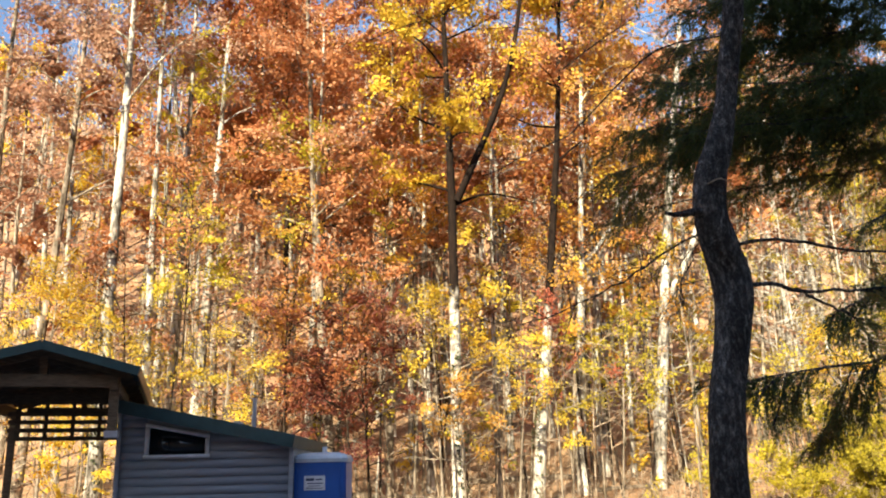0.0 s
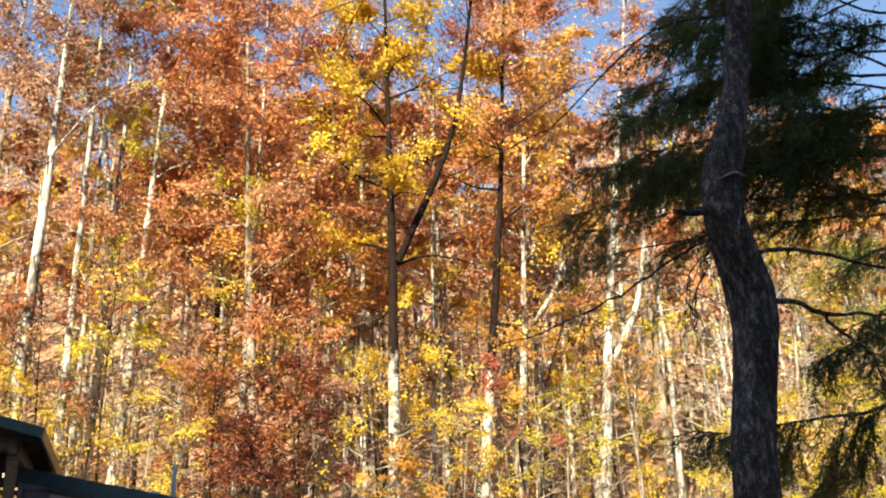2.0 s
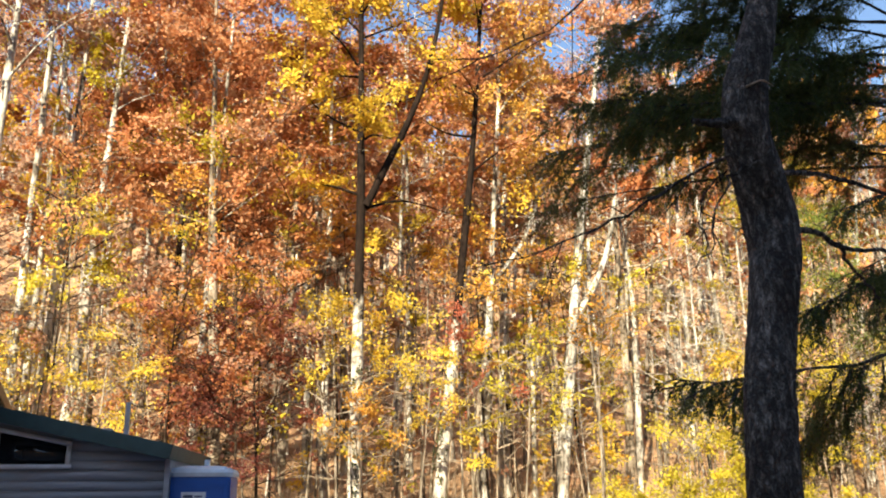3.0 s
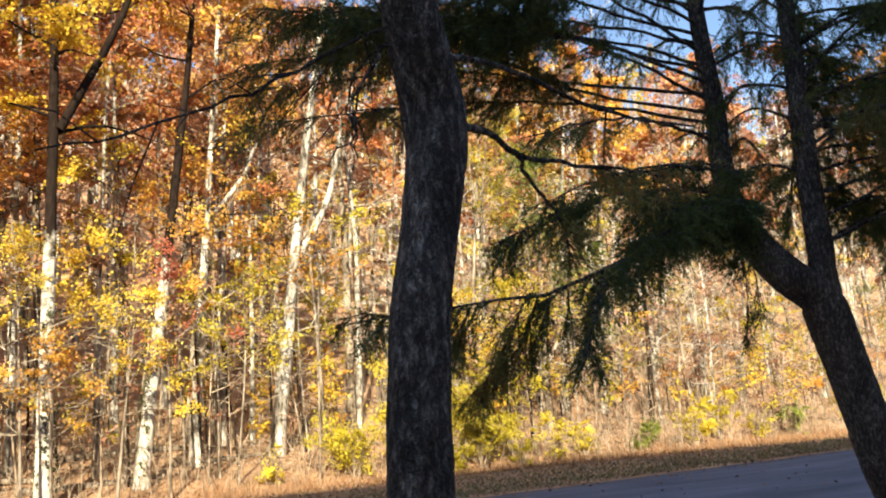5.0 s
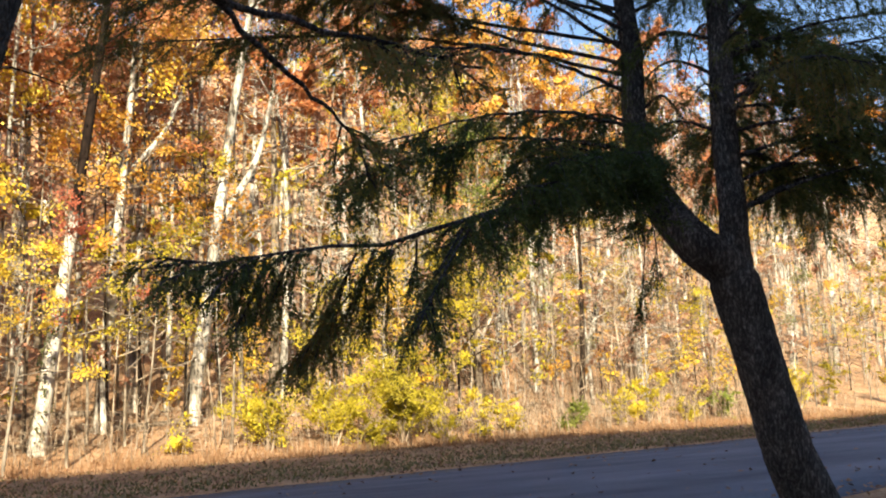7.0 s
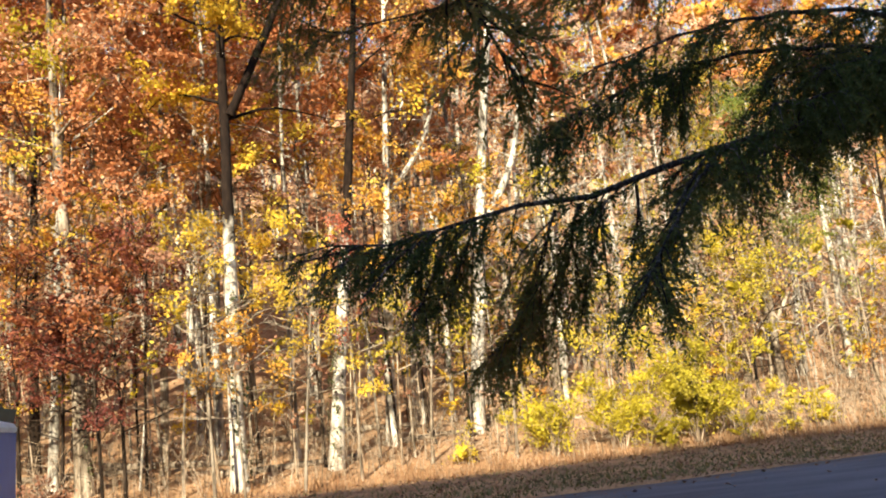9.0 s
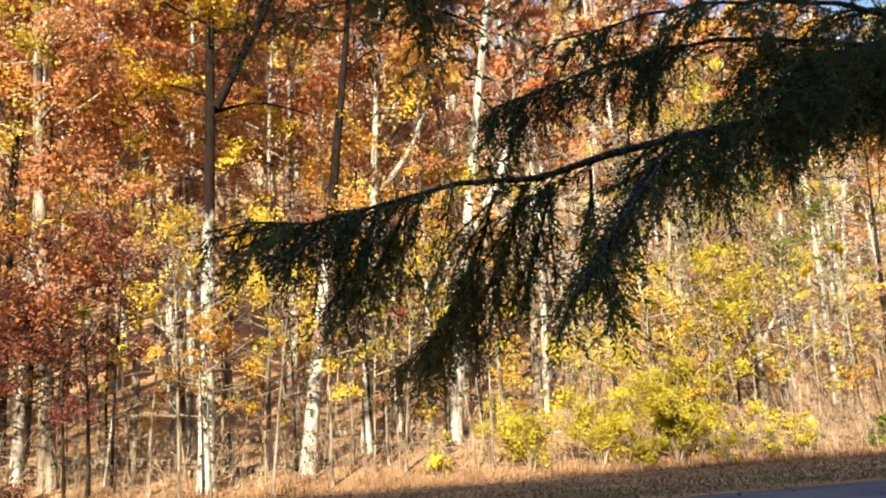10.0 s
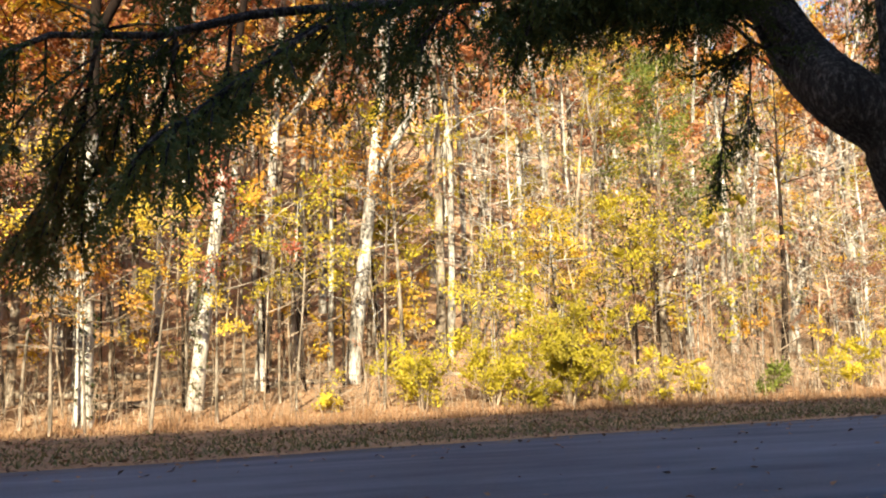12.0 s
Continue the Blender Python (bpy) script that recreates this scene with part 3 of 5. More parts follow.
# a middle storey of young trees in front of the trunks
for i_, (x_, y_, h_, leaf_, n_) in enumerate((
        (-3.2, 29.4, 9.5, LEAF_RUST, 2000), (-1.2, 30.2, 8.0, LEAF_TAN, 900), (-6.4, 31.5, 12.0, LEAF_ORANGE, 1500),
        (-8.4, 31.0, 12.0, LEAF_YELLOW, 900), (6.8, 34.6, 11.0, LEAF_ORANGE, 1000), (-13.2, 31.2, 10.5, LEAF_TAN, 800),
        (9.8, 36.4, 12.0, LEAF_YELLOW, 900), (2.8, 34.0, 12.5, LEAF_TAN, 900), (-2.4, 31.6, 13.0, LEAF_RUST, 1800), (5.8, 33.0, 7.0, LEAF_YELLOW, 800))):
    tree(80 + i_, x_, y_, h_, 0.055 + 0.004 * (i_ % 4), leaf_, BARK_GREY if i_ % 2 else BARK_DARK,
         {LEAF_RUST: "young tree with layered rust-brown leaves", LEAF_TAN: "young tree with faded tan leaves", LEAF_ORANGE: "young tree with orange leaves", LEAF_YELLOW: "young tree with yellow-green leaves"}[leaf_],
         (0.05 * (i_ % 3 - 1), 0), 0.36, 2.3, 15, n_, 0.17, 0.42, group="understorey trees", name="young_tree", twigs=3)

# leafy layers of young growth that break up the trunks
def leafy_layers():
    rng = random.Random(19)
    kinds = ((LEAF_RUST, "young tree with layered rust-brown leaves"), (LEAF_ORANGE, "young tree with orange leaves"), (LEAF_RUST, "young tree with layered rust-brown leaves"),
             (LEAF_TAN, "young tree with faded tan leaves"), (LEAF_GOLD, "young tree with golden leaves"), (LEAF_YELLOW, "young tree with yellow-green leaves"))
    for i in range(26):
        x = -14.5 + 24.0 * ((i * 0.618) % 1.0) + rng.uniform(-0.4, 0.4)
        y = forest_edge(x) + 0.9 + 8.0 * rng.random()
        leaf, label = kinds[rng.randrange(6)] if x < 5 else kinds[rng.choice((1, 3, 3))]
        tree(600 + i, x, y, rng.uniform(7.0, 15.0), 0.06, leaf, BARK_GREY if i % 2 else BARK_DARK, label, (rng.uniform(-0.07, 0.07), 0), rng.uniform(0.5, 0.7), 2.6, 12,
             1100 if x < 5 else 500, 0.16, 0.44, group="understorey trees", name="young_tree", twigs=3)


leafy_layers()

# young growth on the slope behind the shed
for i_, (x_, y_, h_, c_) in enumerate(((-17.0, 34.0, 8.5, LEAF_TAN), (-14.5, 36.0, 9.5, LEAF_TAN), (-11.0, 35.5, 8.0, LEAF_ORANGE), (-8.6, 35.8, 9.0, LEAF_TAN), (-6.0, 37.0, 8.0, LEAF_ORANGE), (-12.6, 33.6, 7.0, LEAF_YELLOW), (-16.0, 31.0, 6.5, LEAF_GOLD))):
    tree(150 + i_, x_, y_, h_, 0.06, c_, BARK_GREY,
         {LEAF_YELLOW: "young tree with yellow-green leaves", LEAF_TAN: "young tree with faded tan leaves", LEAF_GOLD: "young tree with golden leaves", LEAF_ORANGE: "young tree with orange leaves"}[c_],
         (0.03, 0), 0.22, 2.4, 16, 1300, 0.13, 0.42, group="understorey trees", name="young_tree", twigs=4)

# low leafy trees on the bank along the road
for i_ in range(25):
    x_, c_ = 17.5 + 2.3 * i_, (LEAF_TAN, LEAF_YELLOW, LEAF_TAN, LEAF_TAN, LEAF_GREEN, LEAF_TAN, LEAF_ORANGE)[i_ % 7]
    y_ = forest_edge(x_) + 2.4 + (i_ * 29 % 11) * 0.62
    tree(120 + i_, x_, y_, 4.5 + (i_ * 17 % 7) * 0.75, 0.05, c_, BARK_GREY if i_ % 3 else BARK_DARK,
         {LEAF_YELLOW: "young tree with yellow-green leaves", LEAF_TAN: "young tree with faded tan leaves", LEAF_GREEN: "young tree with fading green leaves", LEAF_ORANGE: "young tree with orange leaves"}[c_],
         (0.04 * (i_ % 3 - 1), 0), 0.25, 2.0, 15, 900, 0.12, 0.4, group="understorey trees", name="young_tree", twigs=4)

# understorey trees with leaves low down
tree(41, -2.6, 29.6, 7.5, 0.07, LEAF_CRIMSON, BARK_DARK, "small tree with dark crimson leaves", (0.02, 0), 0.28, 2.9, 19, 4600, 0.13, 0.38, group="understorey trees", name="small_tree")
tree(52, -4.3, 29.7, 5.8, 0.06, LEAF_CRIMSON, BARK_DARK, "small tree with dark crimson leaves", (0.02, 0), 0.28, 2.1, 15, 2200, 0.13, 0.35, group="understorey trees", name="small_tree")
tree(42, -5.6, 30.2, 8.5, 0.07, LEAF_RUST, BARK_DARK, "small tree with brown-red leaves", (0.0, 0), 0.3, 2.3, 16, 2400, 0.13, 0.35, group="understorey trees", name="small_tree")
tree(43, -0.2, 28.9, 8.0, 0.06, LEAF_GOLD, BARK_GREY, "small tree with clear yellow leaf sprays", (0.02, 0), 0.5, 1.7, 12, 1600, 0.11, 0.3, group="understorey trees", name="small_tree")
tree(44, 2.2, 29.0, 6.2, 0.06, LEAF_GOLD, BARK_GREY, "small tree with clear yellow leaf sprays", (0.02, 0), 0.45, 1.6, 12, 1600, 0.11, 0.3, group="understorey trees", name="small_tree")
tree(45, 3.9, 30.5, 7.2, 0.06, LEAF_RED, BARK_GREY, "small tree with pinkish-red leaves", (0.0, 0), 0.5, 1.8, 12, 800, 0.13, 0.3, group="understorey trees", name="small_tree")
tree(46, 0.6, 29.2, 5.0, 0.05, LEAF_ORANGE, BARK_GREY, "small tree with orange leaf sprays", (0.0, 0), 0.4, 1.7, 12, 1400, 0.11, 0.3, group="understorey trees", name="small_tree")
tree(47, -10.5, 29.0, 7.0, 0.07, LEAF_GOLD, BARK_GREY, "small tree with yellow leaves", (0.0, 0), 0.25, 2.2, 16, 2600, 0.11, 0.4, group="understorey trees", name="small_tree")
tree(48, -7.6, 29.2, 6.5, 0.07, LEAF_GOLD, BARK_GREY, "small tree with yellow leaves", (0.0, 0), 0.2, 2.3, 16, 3000, 0.11, 0.4, group="understorey trees", name="small_tree")
tree(49, -14.0, 30.0, 9.0, 0.08, LEAF_GOLD, BARK_GREY, "small tree with yellow leaves", (0.0, 0), 0.3, 2.6, 18, 5200, 0.11, 0.4, group="understorey trees", name="small_tree")
tree(50, 6.2, 32.0, 7.0, 0.05, LEAF_YELLOW, BARK_GREY, "small tree with thin yellow-green leaves", (0.0, 0), 0.35, 1.8, 14, 1100, 0.13, 0.35, group="understorey trees", name="small_tree")
tree(51, 16.2, 35.0, 6.5, 0.07, LEAF_GOLD, BARK_DARK, "small tree with yellow leaves", (0.0, 0), 0.35, 2.2, 18, 3400, 0.13, 0.4, group="understorey trees", name="small_tree")


# ---------------------------------------------------------------- shrubs
def shrub(seed, x, y, h, w, leaf, label, n, size=0.1):
    rng = np.random.default_rng(seed)
    t = thing("shrub", x, y, land(x, y), label, "shrub", "roadside shrubs")
    tips = []
    for i in range(16):
        g = Geo()
        az, out = rng.uniform(0, 6.28), w * 0.5 * rng.uniform(0.2, 1.0)
        e = np.array([math.cos(az) * out, math.sin(az) * out, h * rng.uniform(0.55, 1.0)])
        p = curve([(0.08 * math.cos(az), 0.08 * math.sin(az), -0.1), e * np.array([0.35, 0.35, 0.55]), e], 7)
        g.tube(p, np.linspace(0.022, 0.006, 7), 4)
        tips += [p[k] + rng.normal(0, 0.1, 3) for k in (2, 3, 4, 5, 6, 6)]
        for _ in range(4):
            q0 = p[rng.integers(2, 7)]
            q1 = q0 + rng.normal(0, 0.28, 3) + np.array([0, 0, 0.12])
            g.tube([q0, (q0 + q1) / 2, q1], [0.01, 0.008, 0.004], 3)
            tips += [q1, (q0 + q1) / 2]
        mesh_part("stem", g.mesh("stem"), BARK_TWIG, t)
    mesh_part("foliage", tufts(rng, np.array(tips), n, 0.26 if n > 4000 else 0.2, "leaves", size * (0.82 if n > 4000 else 1.0)), leaf, t)


YS = "bushy roadside shrub with yellow-green leaves"
for i, (x, y, h, w, leaf, n) in enumerate((
        (15.2, 31.9, 3.5, 3.9, LEAF_YELLOW, 16000), (10.2, 31.7, 2.0, 3.2, LEAF_YELLOW, 6000), (12.6, 31.9, 2.2, 3.3, LEAF_YELLOW, 8000), (14.0, 31.5, 0.9, 2.2, LEAF_YELLOW, 2200), (16.9, 31.9, 1.1, 2.4, LEAF_YELLOW, 1700),
        (18.7, 32.0, 1.5, 1.6, LEAF_YELLOW, 1500), (17.4, 33.4, 3.6, 2.8, LEAF_YELLOW, 2600), (20.4, 32.8, 1.2, 2.0, LEAF_YELLOW, 1700),
        (26.5, 33.2, 1.4, 2.2, LEAF_YELLOW, 1900), (28.6, 34.0, 2.2, 2.6, LEAF_YELLOW, 2400), (41.0, 36.0, 2.6, 3.2, LEAF_YELLOW, 1800), (33.5, 34.2, 1.8, 2.8, LEAF_GREEN, 1800),
        (31.2, 34.0, 1.2, 2.2, LEAF_YELLOW, 1500), (23.5, 33.0, 1.0, 2.0, LEAF_GREEN, 1300), (7.2, 31.6, 1.0, 1.6, LEAF_YELLOW, 450), (38.5, 35.5, 2.0, 2.6, LEAF_YELLOW, 1000),
        (-4.4, 28.6, 1.4, 2.0, LEAF_TAN, 500), (-8.6, 27.6, 2.2, 2.4, LEAF_GOLD, 1300), (-11.8, 27.6, 2.4, 2.6, LEAF_GOLD, 1300), (44.0, 36.5, 2.4, 3.0, LEAF_YELLOW, 2000), (50.0, 36.6, 2.4, 3.0, LEAF_YELLOW, 1800), (56.0, 37.2, 2.4, 3.2, LEAF_YELLOW, 1600), (33.2, 35.2, 1.9, 3.4, LEAF_DEAD, 2600))):
    shrub(200 + i, x, y, h, w, leaf, YS if leaf in (LEAF_YELLOW, LEAF_GOLD) else "low roadside shrub with dull thinning leaves", n)


# ---------------------------------------------------------------- trees repeated up the hillside
def template(seed, h, r, leaf, bark, label, **k):
    t = tree(seed, 0, -40, h, r, leaf, bark, label, **k)
    return t


kit = {  # kinds by colour
    "rust": [template(301, 21, 0.2, LEAF_RUST, BARK_GREY, RUST_L, crown_from=0.36, spread=3.4, limbs=16, n_leaf=2600, size=0.26, sigma=0.5, fine=False, sides=6),
             template(302, 24, 0.22, LEAF_RUST, BARK_PALE, RUST_L, crown_from=0.42, spread=3.4, limbs=15, n_leaf=2600, size=0.26, sigma=0.5, fine=False, sides=6)],
    "orange": [template(303, 22, 0.2, LEAF_ORANGE, BARK_PALE, ORANGE_L, crown_from=0.4, spread=3.3, limbs=16, n_leaf=2500, size=0.26, sigma=0.5, fine=False, sides=6)],
    "gold": [template(304, 21, 0.18, LEAF_GOLD, BARK_GREY, GOLD_L, crown_from=0.36, spread=3.1, limbs=16, n_leaf=2400, size=0.25, sigma=0.5, fine=False, sides=6)],
    "tan": [template(305, 21, 0.19, LEAF_TAN, BARK_PALE, TAN_L, crown_from=0.36, spread=3.3, limbs=16, n_leaf=1500, size=0.24, sigma=0.5, sides=6, twigs=4, fine=False),
            template(306, 19, 0.17, LEAF_TAN, BARK_GREY, TAN_L, crown_from=0.32, spread=3.1, limbs=16, n_leaf=1100, size=0.24, sigma=0.5, sides=6, twigs=5, fine=False)],
    "bare": [template(307, 19, 0.17, LEAF_TAN, BARK_PALE, BARE_L, crown_from=0.35, spread=2.9, limbs=20, n_leaf=260, size=0.2, sigma=0.5, twigs=8, sides=6, fine=False),
             template(308, 16, 0.13, LEAF_TAN, BARK_GREY, BARE_L, crown_from=0.3, spread=2.6, limbs=20, n_leaf=200, size=0.2, sigma=0.5, twigs=8, sides=6, fine=False)],
    "yellow": [template(309, 11, 0.1, LEAF_YELLOW, BARK_GREY, "slender tree with yellow-green leaves", crown_from=0.25, spread=2.6, limbs=15, n_leaf=1500, size=0.2, sigma=0.45, fine=False, sides=6)],
}
MIX = [(-6.5, ("tan", "tan", "rust", "bare", "gold", "tan", "rust")), (7, ("rust", "rust", "orange", "tan", "gold", "rust", "tan")),
       (19, ("orange", "tan", "bare", "yellow", "rust", "bare", "tan")), (999, ("tan", "bare", "bare", "yellow", "tan", "rust", "bare", "orange"))]


def plant_hillside():
    rng = random.Random(7)
    used = set()
    row = 0
    y0 = 40.0
    while y0 < 62:
        step = 2.9 + (y0 - 40) * 0.045
        half = y0 * 0.62
        x = -half + rng.uniform(0, step)
        while x < y0 * 1.5 + 8:
            px, py = x + rng.uniform(-0.4, 0.4) * step, y0 + rng.uniform(-0.45, 0.45) * 5 + 0.1 * x
            kinds = next(k for lim, k in MIX if px * 40 / (py + 4) < lim)
            t = rng.choice(kit[rng.choice(kinds)])
            m = pose(px, py, land(px, py) - 0.1, rng.uniform(-3, 3), rng.uniform(-3, 3), rng.uniform(0, 360))
            s = rng.uniform(0.9, 1.2)
            if t.name in used:
                o = copy_thing(t, m)
            else:
                used.add(t.name)
                t.matrix_world = m
                o = t
            o.scale = (s, s, s * rng.uniform(0.92, 1.1))
            x += step * rng.uniform(0.8, 1.25)
        y0 += 5.0 + (y0 - 40) * 0.06
        row += 1
    for ts in kit.values():
        for t in ts:
            if t.name not in used:
                t.matrix_world = pose(-30, 60, land(-30, 60))


plant_hillside()


def far_woods():
    """The rest of the wood up to the skyline, joined: trunks, limbs and big leaf tufts."""
    rng = np.random.default_rng(33)
    mats = [BARK_PALE, BARK_GREY, LEAF_RUST, LEAF_ORANGE, LEAF_GOLD, LEAF_TAN, LEAF_YELLOW]
    wood = [Geo(), Geo()]
    leaf = [[] for _ in mats]
    y0 = 64.0
    while y0 < 135:
        x = -0.62 * y0
        while x < 1.5 * y0:
            px, py = x + rng.uniform(-1.5, 1.5), y0 + rng.uniform(-2.5, 2.5) + 0.1 * x
            z, h = land(px, py), rng.uniform(17, 27)
            w = wood[int(rng.random() < 0.5)]
            lx = rng.normal(0, 0.03)
            w.tube([(px, py, z - 0.3), (px + lx * h * 0.5, py, z + h * 0.5), (px + lx * h, py, z + h)], [0.2, 0.15, 0.03], 5)
            u = px * 40 / (py + 4)
            kinds = [5, 5, 2, 0, 5, 4] if u < -6.5 else [2, 3, 4, 2, 5, 5] if u < 7 else [3, 5, 0, 6, 5, 2] if u < 19 else [5, 0, 0, 5, 2, 6]
            k = kinds[rng.integers(0, 6)]
            ends = []
            for i in range(14):
                a, f = rng.uniform(0, 6.28), rng.uniform(0.32, 0.97)
                b = np.array([px + lx * h * f, py, z + h * f])
                e = b + np.array([math.cos(a), math.sin(a), rng.uniform(0.3, 1.0)]) * (3.3 - 2.0 * f) * rng.uniform(0.7, 1.2)
                w.tube([b, e], [0.045, 0.015], 3)
                ends += [e, (b + e) / 2]
                for _ in range(4 if k == 0 else 1):
                    w.tube([(b + e) / 2, e + rng.normal(0, 0.7, 3)], [0.02, 0.008], 3)
            n = 0 if k == 0 else 340 if k == 5 else 460
            if n:
                c = np.array(ends)[rng.integers(0, len(ends), n)] + rng.normal(0, 0.55, (n, 3)) * np.array([1, 1, 0.6])
                leaf[k].append(c)
            x += (3.4 + (y0 - 64) * 0.05) * rng.uniform(0.75, 1.25)
        y0 += 5.5 + (y0 - 64) * 0.07
    v, q, mi, off = [], [], [], 0
    for i, w in enumerate(wood):
        vv, qq = np.concatenate(w.v), np.concatenate(w.q)
        v.append(vv)
        q.append(qq + off)
        mi.append(np.full(len(qq), i))
        off += len(vv)
    for i, c in enumerate(leaf):
        if c:
            me = leaf_mesh("tuft", np.concatenate(c), 0.42, rng, 0.3)
            vv = np.empty(len(me.vertices) * 3, dtype=np.float32)
            me.vertices.foreach_get("co", vv)
            bpy.data.meshes.remove(me)
            vv = vv.reshape(-1, 3)
            v.append(vv)
            q.append(np.arange(len(vv)).reshape(-1, 4) + off)
            mi.append(np.full(len(vv) // 4, i))
            off += len(vv)
    me = fast_mesh("far_woods", np.concatenate(v), np.concatenate(q))
    for m in mats:
        me.materials.append(m)
    me.polygons.foreach_set("material_index", np.concatenate(mi).astype(np.int32))
    tagged(new("far_woods", me), "autumn woods covering the upper hillside", "woods", kind="stuff")


far_woods()


# saplings between the trunks
def sapling_template(seed, h, leaf, n, label, bark=None):
    return tree(seed, 0, -45, h, 0.035, leaf, bark or BARK_TWIG, label, (0, 0), 0.25, h * 0.2, 11, n, 0.12, 0.25, group="saplings", name="sapling", twigs=2, sides=5)


saplings = [sapling_template(401, 6.0, LEAF_YELLOW, 260, "thin sapling with a few yellow leaves"), sapling_template(402, 7.5, LEAF_TAN, 120, "thin nearly leafless sapling"),
            sapling_template(403, 4.5, LEAF_ORANGE, 220, "thin sapling with a few orange leaves"), sapling_template(404, 5.0, LEAF_TAN, 60, "thin nearly leafless sapling"),
            sapling_template(405, 8.5, LEAF_TAN, 100, "thin nearly leafless sapling", BARK_PALE), sapling_template(406, 3.2, LEAF_GOLD, 260, "thin sapling with a few yellow leaves")]


def plant_saplings():
    rng = random.Random(11)
    first = set()
    for i in range(230):
        x = rng.uniform(-17, 40) if i < 130 else rng.uniform(14, 76)
        y = forest_edge(x) + 0.8 + (13 if i < 130 else 17) * rng.random() ** 1.3
        t = rng.choice(saplings if i < 130 else (saplings[1], saplings[3], saplings[4], saplings[0]))
        m = pose(x, y, land(x, y) - 0.05, rng.uniform(-5, 5), rng.uniform(-5, 5), rng.uniform(0, 360))
        if t.name in first:
            o = copy_thing(t, m)
        else:
            first.add(t.name)
            t.matrix_world = m
            o = t
        s = rng.uniform(0.7, 1.3)
        o.scale = (s, s, s)


plant_saplings()


# fallen logs on the bank
def fallen_log(seed, x, y, ln, r, turn):
    rng = np.random.default_rng(seed)
    t = thing("fallen_log", x, y, land(x, y) + r * 0.7, "weathered fallen log lying in leaf litter", "log", "fallen logs")
    c, s_ = math.cos(radians(turn)), math.sin(radians(turn))
    pts = [(c * u, s_ * u, land(x + c * u, y + s_ * u) - land(x, y)) for u in np.linspace(-ln / 2, ln / 2, 9)]
    g = Geo()
    g.tube(pts, np.linspace(r, r * 0.6, 9), 9, 0.06, rng)
    mesh_part("bole", g.mesh("bole"), BARK_GREY, t)
    for u in (2, 4, 6):
        g = Geo()
        p = np.array(pts[u])
        d = rng.normal(0, 0.4, 3) + np.array([0, 0, 0.5])
        g.tube([p, p + d * 0.7, p + d * 1.3], [r * 0.3, r * 0.2, 0.01], 5)
        mesh_part("limb", g.mesh("limb"), BARK_GREY, t)


for i_, (x_, y_, ln_, r_, a_) in enumerate(((1.8, 33.0, 4.5, 0.13, 12), (-1.8, 34.5, 5.5, 0.15, -8), (6.8, 35.5, 4.0, 0.11, 20), (-5.5, 33.8, 5.0, 0.13, 5), (10.8, 37.5, 4.5, 0.12, -14), (3.4, 37.0, 6.0, 0.14, 4))):
    fallen_log(500 + i_, x_, y_, ln_, r_, a_)


